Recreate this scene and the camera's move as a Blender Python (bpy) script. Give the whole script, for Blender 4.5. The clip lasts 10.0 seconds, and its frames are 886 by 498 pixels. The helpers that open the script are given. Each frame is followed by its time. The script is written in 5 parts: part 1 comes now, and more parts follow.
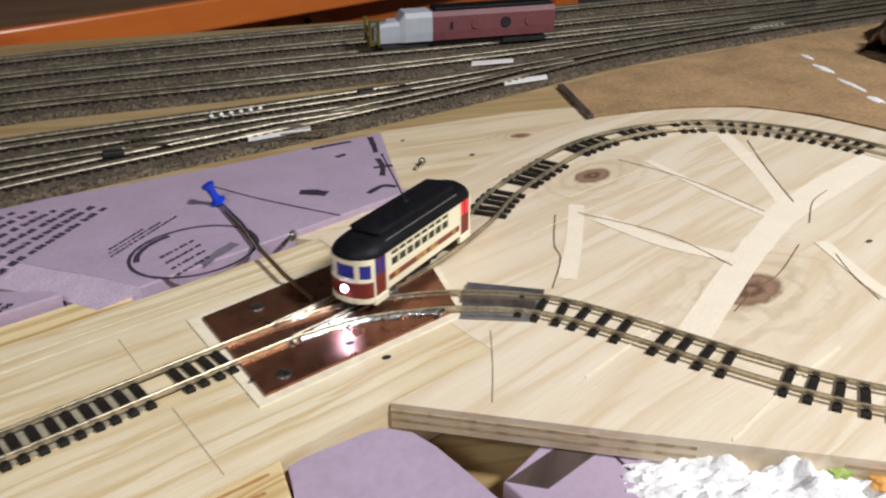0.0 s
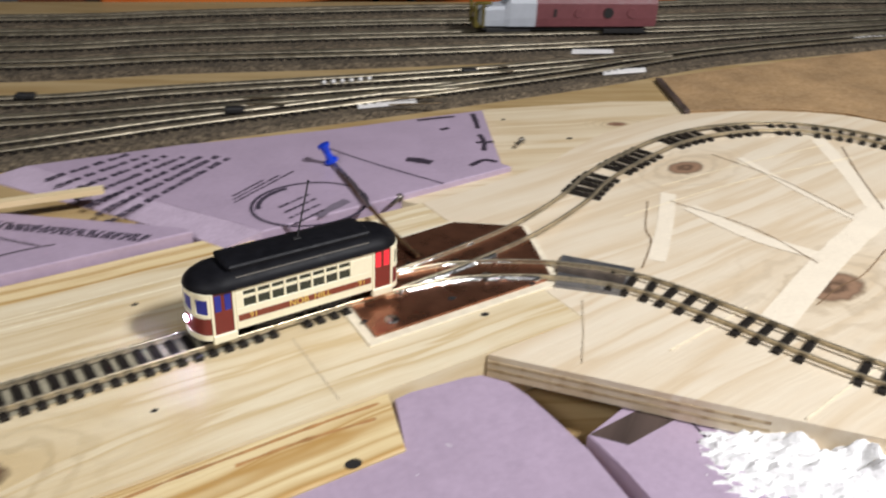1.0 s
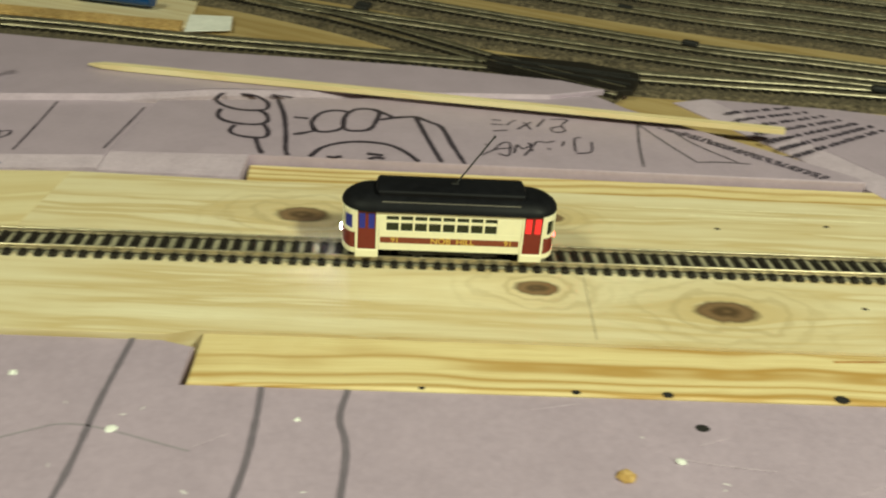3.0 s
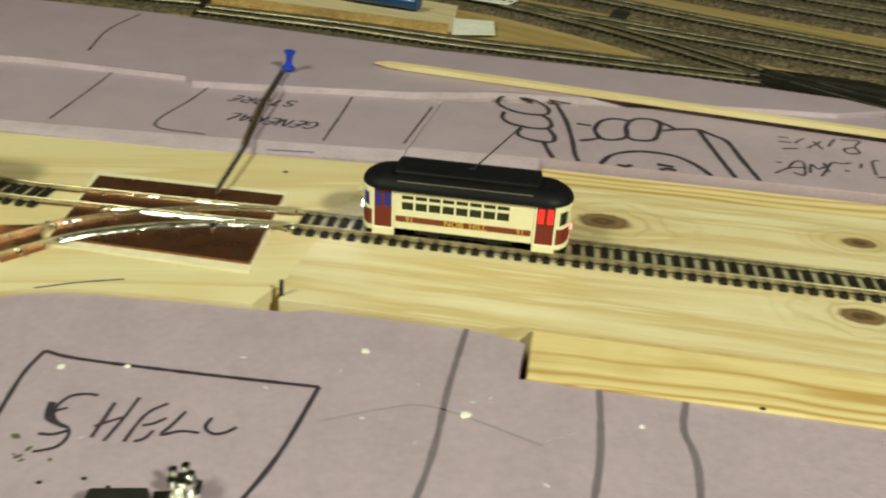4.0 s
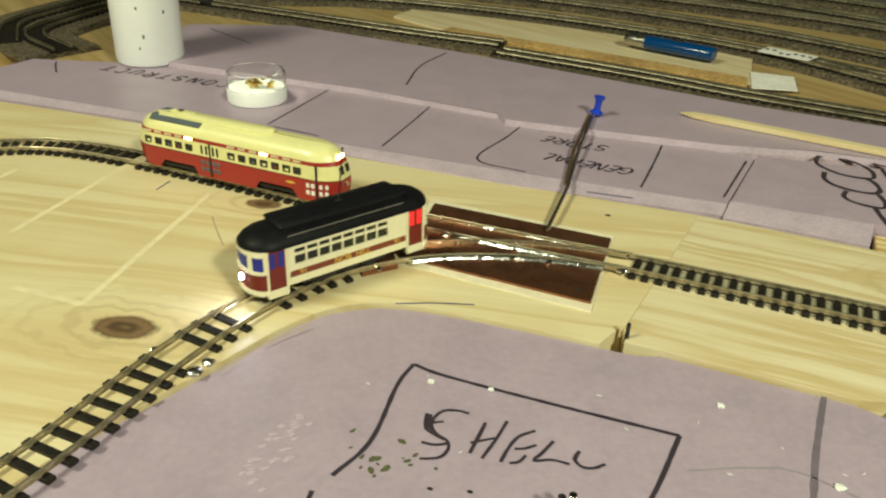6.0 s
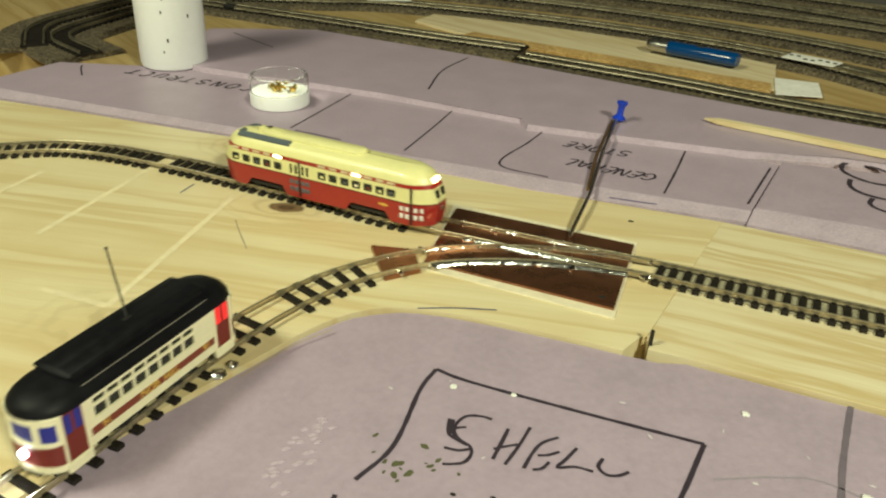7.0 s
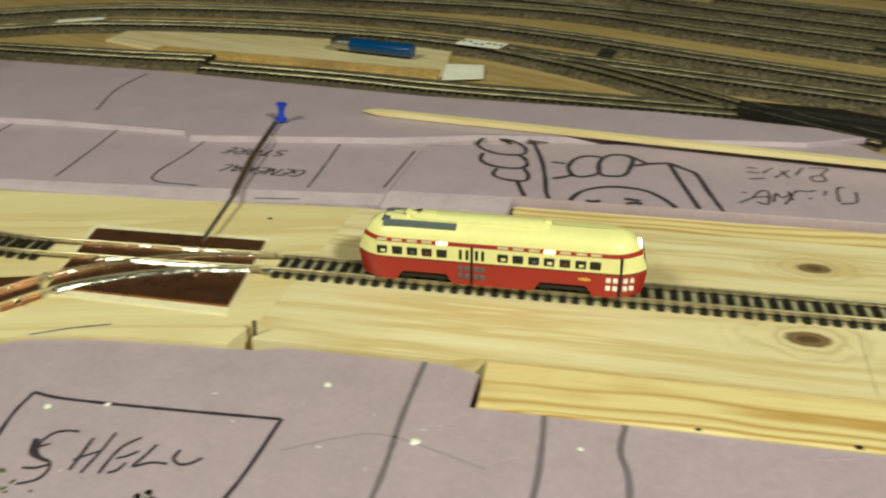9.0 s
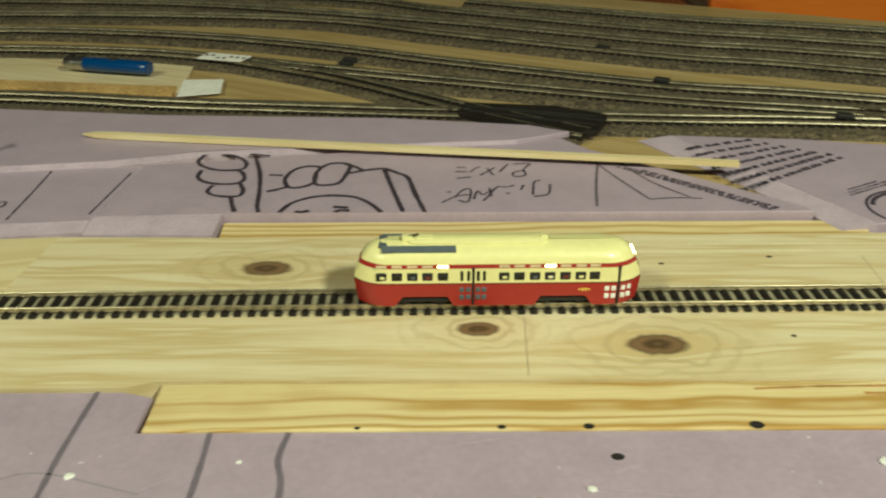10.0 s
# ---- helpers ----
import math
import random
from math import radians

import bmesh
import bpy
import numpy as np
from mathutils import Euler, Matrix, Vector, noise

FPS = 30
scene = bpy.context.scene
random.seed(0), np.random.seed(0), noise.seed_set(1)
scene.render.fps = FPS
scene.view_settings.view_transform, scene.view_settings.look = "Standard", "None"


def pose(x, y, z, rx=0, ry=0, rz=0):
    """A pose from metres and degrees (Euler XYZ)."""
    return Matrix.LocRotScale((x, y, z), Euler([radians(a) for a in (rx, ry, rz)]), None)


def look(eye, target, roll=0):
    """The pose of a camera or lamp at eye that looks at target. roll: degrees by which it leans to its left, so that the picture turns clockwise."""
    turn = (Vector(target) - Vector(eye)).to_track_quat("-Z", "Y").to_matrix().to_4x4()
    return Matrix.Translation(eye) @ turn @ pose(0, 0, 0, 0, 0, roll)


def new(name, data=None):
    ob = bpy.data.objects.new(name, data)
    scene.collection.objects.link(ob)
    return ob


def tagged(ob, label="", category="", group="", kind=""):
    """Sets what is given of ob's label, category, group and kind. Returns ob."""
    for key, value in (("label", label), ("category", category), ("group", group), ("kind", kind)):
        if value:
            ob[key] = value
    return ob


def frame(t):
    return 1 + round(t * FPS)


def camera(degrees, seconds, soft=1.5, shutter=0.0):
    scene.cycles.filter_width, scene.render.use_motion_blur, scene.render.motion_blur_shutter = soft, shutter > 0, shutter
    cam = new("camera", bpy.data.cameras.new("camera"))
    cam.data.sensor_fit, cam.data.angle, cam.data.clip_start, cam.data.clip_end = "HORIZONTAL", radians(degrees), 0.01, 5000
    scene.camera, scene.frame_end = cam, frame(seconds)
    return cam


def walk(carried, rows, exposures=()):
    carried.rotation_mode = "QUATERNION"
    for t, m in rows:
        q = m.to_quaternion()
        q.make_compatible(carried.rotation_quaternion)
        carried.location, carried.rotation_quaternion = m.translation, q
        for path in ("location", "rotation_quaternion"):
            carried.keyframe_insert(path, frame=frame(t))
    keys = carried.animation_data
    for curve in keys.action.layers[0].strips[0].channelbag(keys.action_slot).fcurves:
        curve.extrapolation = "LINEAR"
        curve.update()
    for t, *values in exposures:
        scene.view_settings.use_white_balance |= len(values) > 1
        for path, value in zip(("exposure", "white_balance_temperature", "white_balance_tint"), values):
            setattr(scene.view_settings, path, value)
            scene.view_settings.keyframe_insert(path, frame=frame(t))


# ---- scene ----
cam = camera(54.34, 10.0, 2.2, 0.35)
PATH = [
    (0, (0.0017, -0.1908, 0.1305), (0.5222, 0.4251, -0.2691), -0.66),
    (0.5, (-0.0059, -0.1902, 0.1339), (0.5040, 0.4241, -0.2817), 1.45),
    (1, (-0.0195, -0.1998, 0.1340), (0.4425, 0.4520, -0.2804), 2.40),
    (1.5, (-0.0516, -0.2150, 0.1362), (0.3019, 0.4903, -0.2970), 4.35),
    (2, (-0.0778, -0.2228, 0.1366), (0.1592, 0.5264, -0.3021), 5.19),
    (2.5, (-0.0976, -0.2275, 0.1350), (0.0487, 0.5414, -0.3092), 4.98),
    (4, (-0.1657, -0.2347, 0.1322), (-0.2698, 0.5369, -0.3191), 2.82),
    (4.5, (-0.1832, -0.2402, 0.1318), (-0.3542, 0.5238, -0.3122), 2.62),
    (5, (-0.1969, -0.2450, 0.1321), (-0.4286, 0.5074, -0.3041), 2.24),
    (5.5, (-0.2037, -0.2496, 0.1337), (-0.4791, 0.4927, -0.2941), 1.88),
    (7, (-0.2085, -0.2512, 0.1340), (-0.5282, 0.4784, -0.2849), 1.51),
    (7.5, (-0.2003, -0.2490, 0.1344), (-0.5055, 0.4857, -0.2865), 1.20),
    (8, (-0.1841, -0.2470, 0.1359), (-0.4436, 0.5042, -0.2864), 0.97),
    (8.5, (-0.1671, -0.2467, 0.1385), (-0.3755, 0.5209, -0.2825), 0.54),
    (9, (-0.1412, -0.2443, 0.1411), (-0.2881, 0.5383, -0.2784), -0.45),
    (9.5, (-0.1143, -0.2443, 0.1442), (-0.1602, 0.5495, -0.2773), 0.30),
    (10, (-0.0914, -0.2444, 0.1464), (-0.0744, 0.5527, -0.2712), 0.13),
]
EXPOSURES = [(0.0, -0.09, 6000, 14), (1.0, 0.0, 6000, 14), (1.5, 0.04, 6400, 8), (2.0, 0.0, 6950, -2), (2.6, 0.0, 7550, -19), (5.0, 0.09, 7950, -17), (8.0, 0.08, 7950, -17), (9.5, 0.06, 7700, -17), (10.0, -0.1, 7600, -18)]
walk(cam, [(t, look(eye, target, roll)) for t, eye, target, roll in PATH], EXPOSURES)

# ---- light: two ceiling fixtures of a basement room ----
world = bpy.data.worlds.new("room_air")
scene.world = world
world.use_nodes = True
world.node_tree.nodes["Background"].inputs[0].default_value = (0.9, 0.85, 0.78, 1)
world.node_tree.nodes["Background"].inputs[1].default_value = 0.012


def ceiling_lamp(x, y, z, w, h, power, colour):
    data = bpy.data.lights.new("ceiling_lamp", "AREA")
    data.shape, data.size, data.size_y = "RECTANGLE", w, h
    data.energy, data.color = power, colour
    ob = new("ceiling_lamp", data)
    ob.matrix_world = look((x, y, z), (x * 0.7, y * 0.7, 0))
    return ob


ceiling_lamp(0.45, -0.62, 0.74, 0.12, 0.12, 13.6, (1.0, 0.97, 0.90))
ceiling_lamp(-0.80, -0.58, 0.88, 0.34, 0.22, 8.8, (1.0, 0.97, 0.88))

# ---- helpers of this scene; lengths in millimetres ----
MM = 0.001


def part(name, bm, material, parent=None, label="", smooth=False):
    """Links a bmesh, made in millimetres, as one mesh object."""
    bmesh.ops.scale(bm, vec=(MM, MM, MM), verts=bm.verts)
    bmesh.ops.recalc_face_normals(bm, faces=bm.faces)
    mesh = bpy.data.meshes.new(name)
    bm.to_mesh(mesh)
    bm.free()
    if smooth:
        for poly in mesh.polygons:
            poly.use_smooth = True
        mesh.set_sharp_from_angle(angle=radians(40))
    mesh.materials.append(material)
    ob = new(name, mesh)
    if parent:
        ob.parent = parent
    if label:
        ob["label"] = label
    return ob


def sibling(name, mesh, parent, m=None):
    """Another object on the mesh of an alike piece."""
    ob = new(name, mesh)
    ob.parent = parent
    if m:
        ob.matrix_basis = m
    return ob


def empty(name, label, category, group="", kind="", m=None):
    ob = new(name)
    ob.empty_display_size = 0.01
    if m:
        ob.matrix_basis = m
    return tagged(ob, label, category, group, kind)


def mm_pose(x, y, z, rx=0, ry=0, rz=0):
    return pose(x * MM, y * MM, z * MM, rx, ry, rz)


def prism(bm, pts, z0, z1, bevel=0.0, seg=2):
    """An upright slab over a plan polygon."""
    low = [bm.verts.new((x, y, z0)) for x, y in pts]
    high = [bm.verts.new((x, y, z1)) for x, y in pts]
    top = bm.faces.new(high)
    bm.faces.new(low[::-1])
    n = len(pts)
    for i in range(n):
        bm.faces.new((low[i], low[(i + 1) % n], high[(i + 1) % n], high[i]))
    if bevel:
        bmesh.ops.bevel(bm, geom=list(top.edges), offset=bevel, segments=seg, affect="EDGES", profile=0.5)
    return bm


def box(bm, c, s, bevel=0.0, m=None, seg=1):
    made = bmesh.ops.create_cube(bm, size=1.0)["verts"]
    bmesh.ops.scale(bm, vec=s, verts=made)
    if bevel:
        edges = list({e for v in made for e in v.link_edges})
        made = list({v for f in bmesh.ops.bevel(bm, geom=edges, offset=bevel, segments=seg, affect="EDGES", profile=0.5)["faces"] for v in f.verts} | {v for v in made if v.is_valid})
    if m:
        bmesh.ops.transform(bm, matrix=m, verts=made)
    bmesh.ops.translate(bm, vec=c, verts=made)
    return made


def cyl(bm, c, r, h, n=16, r2=None, m=None):
    made = bmesh.ops.create_cone(bm, cap_ends=True, segments=n, radius1=r, radius2=r if r2 is None else r2, depth=h)["verts"]
    if m:
        bmesh.ops.transform(bm, matrix=m, verts=made)
    bmesh.ops.translate(bm, vec=c, verts=made)
    return made


def rod(bm, a, b, r, n=8, r2=None):
    a, b = Vector(a), Vector(b)
    turn = (b - a).to_track_quat("Z", "Y").to_matrix().to_4x4()
    return cyl(bm, (a + b) / 2, r, (b - a).length, n, r2, turn)


def lathe(bm, profile, n=32, c=(0, 0, 0)):
    """A turned body from (radius, z) pairs, bottom to top."""
    rings = []
    for r, z in profile:
        rings.append([bm.verts.new((c[0] + r * math.cos(2 * math.pi * i / n), c[1] + r * math.sin(2 * math.pi * i / n), c[2] + z)) for i in range(n)])
    for a, b in zip(rings, rings[1:]):
        for i in range(n):
            bm.faces.new((a[i], a[(i + 1) % n], b[(i + 1) % n], b[i]))
    bm.faces.new(rings[0][::-1])
    bm.faces.new(rings[-1])


def curve(pts, step=3.0):
    """Points at even steps on a smooth line through pts."""
    p = [Vector(q).to_3d() for q in pts]
    p = [2 * p[0] - p[1]] + p + [2 * p[-1] - p[-2]]
    fine = []
    for i in range(1, len(p) - 2):
        for k in range(24):
            u = k / 24
            a, b, c, d = p[i - 1:i + 3]
            fine.append(0.5 * ((2 * b) + (c - a) * u + (2 * a - 5 * b + 4 * c - d) * u * u + (3 * b - a - 3 * c + d) * u ** 3))
    fine.append(p[-2])
    out, left = [fine[0]], step
    for a, b in zip(fine, fine[1:]):
        d = (b - a).length
        while left <= d and d > 1e-9:
            out.append(a + (b - a) * (left / d))
            d -= left
            a = out[-1]
            left = step
        left -= d
    if (out[-1] - fine[-1]).length > step * 0.3:
        out.append(fine[-1])
    return out


def along(pts):
    """Points with the unit direction at each."""
    n = len(pts)
    return [(p, (pts[min(i + 1, n - 1)] - pts[max(i - 1, 0)]).normalized()) for i, p in enumerate(pts)]


def sweep(bm, pts, profile, closed=True):
    """A profile of (sideways, up) pairs drawn along a line on the ground."""
    rings = []
    for p, d in along(pts):
        side = Vector((-d.y, d.x, 0))
        rings.append([bm.verts.new(p + side * o + Vector((0, 0, z))) for o, z in profile])
    n = len(profile)
    for a, b in zip(rings, rings[1:]):
        for i in range(n if closed else n - 1):
            bm.faces.new((a[i], a[(i + 1) % n], b[(i + 1) % n], b[i]))
    if closed:
        bm.faces.new(rings[0][::-1])
        bm.faces.new(rings[-1])


def ribbon(bm, pts, width, z, seed=0.0, uneven=0.3):
    """A pen stroke of slightly uneven width, on a surface at z."""
    last = None
    for i, (p, d) in enumerate(along(pts)):
        side = Vector((-d.y, d.x, 0)) * width * 0.5 * (1 + uneven * noise.noise((p.x * 0.3 + seed, p.y * 0.3, seed)))
        pair = [bm.verts.new((p.x + side.x, p.y + side.y, z + p.z)), bm.verts.new((p.x - side.x, p.y - side.y, z + p.z))]
        if last:
            bm.faces.new((last[0], last[1], pair[1], pair[0]))
        last = pair


# ---- materials ----
def material(name):
    m = bpy.data.materials.new(name)
    m.use_nodes = True
    return m, m.node_tree.nodes, m.node_tree.links, m.node_tree.nodes["Principled BSDF"]


def ramp(nodes, stops):
    r = nodes.new("ShaderNodeValToRGB")
    while len(r.color_ramp.elements) < len(stops):
        r.color_ramp.elements.new(0.5)
    for e, (pos, col) in zip(r.color_ramp.elements, stops):
        e.position = pos
        e.color = (*col, 1) if len(col) == 3 else col
    return r


def math_node(nodes, links, op, a, b=None, c=None):
    n = nodes.new("ShaderNodeMath")
    n.operation = op
    for i, v in enumerate((a, b, c)):
        if v is None:
            continue
        if isinstance(v, (int, float)):
            n.inputs[i].default_value = v
        else:
            links.new(v, n.inputs[i])
    return n.outputs[0]


def mixed(nodes, links, fac, a, b, blend="MIX"):
    n = nodes.new("ShaderNodeMix")
    n.data_type, n.blend_type = "RGBA", blend
    for socket, v in ((n.inputs[0], fac), (n.inputs[6], a), (n.inputs[7], b)):
        if isinstance(v, (int, float)):
            socket.default_value = v
        elif isinstance(v, tuple):
            socket.default_value = (*v, 1)
        else:
            links.new(v, socket)
    return n.outputs[2]


def bump(nodes, links, height, strength, distance, bsdf):
    b = nodes.new("ShaderNodeBump")
    b.inputs["Strength"].default_value = strength
    b.inputs["Distance"].default_value = distance
    links.new(height, b.inputs["Height"])
    links.new(b.outputs[0], bsdf.inputs["Normal"])


def noise_tex(nodes, links, vector, scale, detail=4.0, rough=0.55, out=0):
    n = nodes.new("ShaderNodeTexNoise")
    n.inputs["Scale"].default_value, n.inputs["Detail"].default_value, n.inputs["Roughness"].default_value = scale, detail, rough
    if vector is not None:
        links.new(vector, n.inputs["Vector"])
    return n.outputs[out]


def plain(name, colour, rough=0.5, metal=0.0, speck=0.12, scale=400.0, relief=0.0, coat=0.0, spec=0.5):
    """A painted, moulded or metal surface with slight mottling at two sizes."""
    m, nodes, links, bsdf = material(name)
    pos = nodes.new("ShaderNodeTexCoord").outputs["Object"]
    fine = noise_tex(nodes, links, pos, scale, 3)
    wide = noise_tex(nodes, links, pos, scale * 0.12, 3)
    both = math_node(nodes, links, "ADD", math_node(nodes, links, "MULTIPLY", fine, 0.5), math_node(nodes, links, "MULTIPLY", wide, 0.5))
    dark = tuple(c * (1 - speck) for c in colour)
    light = tuple(min(1, c * (1 + speck)) for c in colour)
    r = ramp(nodes, [(0.35, dark), (0.65, light)])
    links.new(both, r.inputs[0])
    links.new(r.outputs[0], bsdf.inputs["Base Color"])
    rr = math_node(nodes, links, "MULTIPLY_ADD", fine, 0.25, max(0.02, rough - 0.12))
    links.new(rr, bsdf.inputs["Roughness"])
    bsdf.inputs["Metallic"].default_value = metal
    bsdf.inputs["Coat Weight"].default_value = coat
    bsdf.inputs["Specular IOR Level"].default_value = spec
    if relief:
        bump(nodes, links, fine, relief, 0.0005, bsdf)
    return m


def glow(name, colour, strength):
    m, nodes, links, bsdf = material(name)
    bsdf.inputs["Base Color"].default_value = (*colour, 1)
    bsdf.inputs["Emission Color"].default_value = (*colour, 1)
    bsdf.inputs["Emission Strength"].default_value = strength
    return m


def wood(name, pale, mid, dark, angle=0.0, bands=55.0, contrast=0.6, knots=(), rough=0.41, streak=0.32, stretch=0.055, detail=3, rings=0):
    """Sawn softwood: growth bands drawn out along the grain, bent round its knots. knots: (x, y, radius) in mm."""
    m, nodes, links, bsdf = material(name)
    geo = nodes.new("ShaderNodeNewGeometry").outputs["Position"]
    turn = nodes.new("ShaderNodeVectorRotate")
    turn.rotation_type = "Z_AXIS"
    turn.inputs["Angle"].default_value = -radians(angle)
    links.new(geo, turn.inputs["Vector"])
    xyz = nodes.new("ShaderNodeSeparateXYZ")
    links.new(turn.outputs[0], xyz.inputs[0])
    u, v, w = xyz.outputs
    v0 = v
    ca, sa = math.cos(radians(angle)), math.sin(radians(angle))
    masks = []
    for kx, ky, kr in knots:
        ku, kv, r = (kx * ca + ky * sa) * MM, (-kx * sa + ky * ca) * MM, kr * MM
        du = math_node(nodes, links, "SUBTRACT", u, ku)
        dv = math_node(nodes, links, "SUBTRACT", v0, kv)
        a = math_node(nodes, links, "MULTIPLY", du, 0.42)
        d2 = math_node(nodes, links, "ADD", math_node(nodes, links, "MULTIPLY", a, a), math_node(nodes, links, "MULTIPLY", dv, dv))
        d = math_node(nodes, links, "SQRT", d2)
        # the grain runs round the knot
        fall = math_node(nodes, links, "DIVIDE", r * r * 1.6, math_node(nodes, links, "ADD", d2, r * r * 0.5))
        v = math_node(nodes, links, "SUBTRACT", v, math_node(nodes, links, "MULTIPLY", dv, math_node(nodes, links, "MINIMUM", fall, 1.4)))
        b = math_node(nodes, links, "MULTIPLY", du, 0.6)
        e = math_node(nodes, links, "SQRT", math_node(nodes, links, "ADD", math_node(nodes, links, "MULTIPLY", b, b), math_node(nodes, links, "MULTIPLY", dv, dv)))
        masks.append((e, r))
    wob = noise_tex(nodes, links, geo, 14.0, 3)
    joined = nodes.new("ShaderNodeCombineXYZ")
    links.new(math_node(nodes, links, "MULTIPLY", u, stretch), joined.inputs[0])
    links.new(math_node(nodes, links, "MULTIPLY_ADD", wob, 0.006, v), joined.inputs[1])
    links.new(math_node(nodes, links, "MULTIPLY", w, 0.6), joined.inputs[2])
    grain = noise_tex(nodes, links, joined.outputs[0], bands, detail, 0.5)
    fine = noise_tex(nodes, links, joined.outputs[0], bands * 9, 4, 0.6)
    if rings:
        # growth rings cut lengthwise: near-parallel dark lines at uneven steps
        drift = noise_tex(nodes, links, joined.outputs[0], 60.0, 2)
        bend = noise_tex(nodes, links, geo, 11.0, 2)
        phase = math_node(nodes, links, "MULTIPLY_ADD", drift, 26.0, math_node(nodes, links, "MULTIPLY", v, rings * 2 * math.pi))
        phase = math_node(nodes, links, "MULTIPLY_ADD", bend, 15.0, phase)
        line = math_node(nodes, links, "MULTIPLY_ADD", math_node(nodes, links, "SINE", phase), 0.5, 0.5)
        line = math_node(nodes, links, "POWER", line, 1.6)
        faded = math_node(nodes, links, "MULTIPLY_ADD", noise_tex(nodes, links, joined.outputs[0], 45.0, 1), 0.75, -0.08)
        grain = math_node(nodes, links, "MULTIPLY_ADD", line, faded, 0.30)
    r = ramp(nodes, [(0.30, pale), (0.47, tuple(0.6 * p + 0.4 * q for p, q in zip(pale, mid))), (0.56, mid), (0.60, tuple(0.8 * p + 0.2 * q for p, q in zip(pale, mid))), (0.8, pale)])
    links.new(grain, r.inputs[0])
    col = r.outputs[0]
    f = ramp(nodes, [(0.45, (0, 0, 0)), (0.72, (1, 1, 1))])
    links.new(fine, f.inputs[0])
    col = mixed(nodes, links, math_node(nodes, links, "MULTIPLY", f.outputs[0], streak), col, mid)
    blot = noise_tex(nodes, links, geo, 22.0, 4)
    g = ramp(nodes, [(0.5, (0, 0, 0)), (0.75, (1, 1, 1))])
    links.new(blot, g.inputs[0])
    col = mixed(nodes, links, math_node(nodes, links, "MULTIPLY", g.outputs[0], contrast * 0.62), col, mid)
    for e, rad in masks:
        rough_e = math_node(nodes, links, "MULTIPLY_ADD", noise_tex(nodes, links, geo, 300.0, 3), rad * 0.5, e)
        k = nodes.new("ShaderNodeMapRange")
        links.new(rough_e, k.inputs[0])
        k.inputs[1].default_value, k.inputs[2].default_value = rad * 4.0, rad * 1.2
        col = mixed(nodes, links, math_node(nodes, links, "MULTIPLY", k.outputs[0], 0.5), col, mid)
        k = nodes.new("ShaderNodeMapRange")
        links.new(rough_e, k.inputs[0])
        k.inputs[1].default_value, k.inputs[2].default_value = rad * 1.32, rad * 1.05
        halo = nodes.new("ShaderNodeMapRange")
        links.new(rough_e, halo.inputs[0])
        halo.inputs[1].default_value, halo.inputs[2].default_value = rad * 4.6, rad * 1.6
        drawn = math_node(nodes, links, "MULTIPLY_ADD", noise_tex(nodes, links, geo, 55.0, 3), rad * 3.0, e)
        year = math_node(nodes, links, "SINE", math_node(nodes, links, "MULTIPLY", drawn, 6.5 / rad))
        year = math_node(nodes, links, "MAXIMUM", math_node(nodes, links, "MULTIPLY", year, halo.outputs[0]), 0.0)
        col = mixed(nodes, links, math_node(nodes, links, "MULTIPLY", year, 0.55), col, tuple(0.75 * c for c in mid))
        rings = math_node(nodes, links, "SINE", math_node(nodes, links, "MULTIPLY", rough_e, 9.0 / rad))
        tone = ramp(nodes, [(0.0, dark), (1.0, tuple(min(1, c * 2.4) for c in dark))])
        links.new(math_node(nodes, links, "MULTIPLY_ADD", rings, 0.5, 0.5), tone.inputs[0])
        col = mixed(nodes, links, k.outputs[0], col, tone.outputs[0])
    links.new(col, bsdf.inputs["Base Color"])
    bsdf.inputs["Roughness"].default_value = rough
    bump(nodes, links, fine, 0.25, 0.0006, bsdf)
    return m


def speckled(name, stops, scale, rough=0.9, relief=0.8, distance=0.001, second=0.3):
    """Cork, chipboard, earth: grains of several colours."""
    m, nodes, links, bsdf = material(name)
    geo = nodes.new("ShaderNodeNewGeometry").outputs["Position"]
    cells = nodes.new("ShaderNodeTexVoronoi")
    cells.inputs["Scale"].default_value = scale
    links.new(geo, cells.inputs["Vector"])
    sep = nodes.new("ShaderNodeSeparateColor")
    links.new(cells.outputs["Color"], sep.inputs[0])
    r = ramp(nodes, stops)
    links.new(sep.outputs[0], r.inputs[0])
    wide = noise_tex(nodes, links, geo, scale * 0.05, 4)
    g = ramp(nodes, [(0.35, (0.6, 0.6, 0.6)), (0.65, (1.15, 1.15, 1.15))])
    links.new(wide, g.inputs[0])
    links.new(mixed(nodes, links, second * 2, r.outputs[0], g.outputs[0], "MULTIPLY"), bsdf.inputs["Base Color"])
    bsdf.inputs["Roughness"].default_value = rough
    bump(nodes, links, sep.outputs[1], relief, distance, bsdf)
    return m


KNOTS_PINE = [(-147.5, 21.5, 5.4), (-75.6, -18.6, 4.2), (-21.8, -28.0, 5.8), (-65.7, 26, 3.4)]
PINE = wood("pine_board", (0.79, 0.70, 0.51), (0.60, 0.46, 0.25), (0.09, 0.055, 0.03), 0.0, 130, 0.6, KNOTS_PINE)
STRIP = wood("pine_strip", (0.76, 0.62, 0.35), (0.46, 0.27, 0.08), (0.2, 0.1, 0.04), 0.0, 190, 0.6, (), 0.5, 0.3, 0.03, 1, 150)
PLY_R = wood("plywood_right", (0.78, 0.69, 0.54), (0.66, 0.53, 0.36), (0.13, 0.08, 0.05), 4.0, 84, 0.75, [(224.5, -74.3, 8.0), (261.3, 21.2, 6.0)])
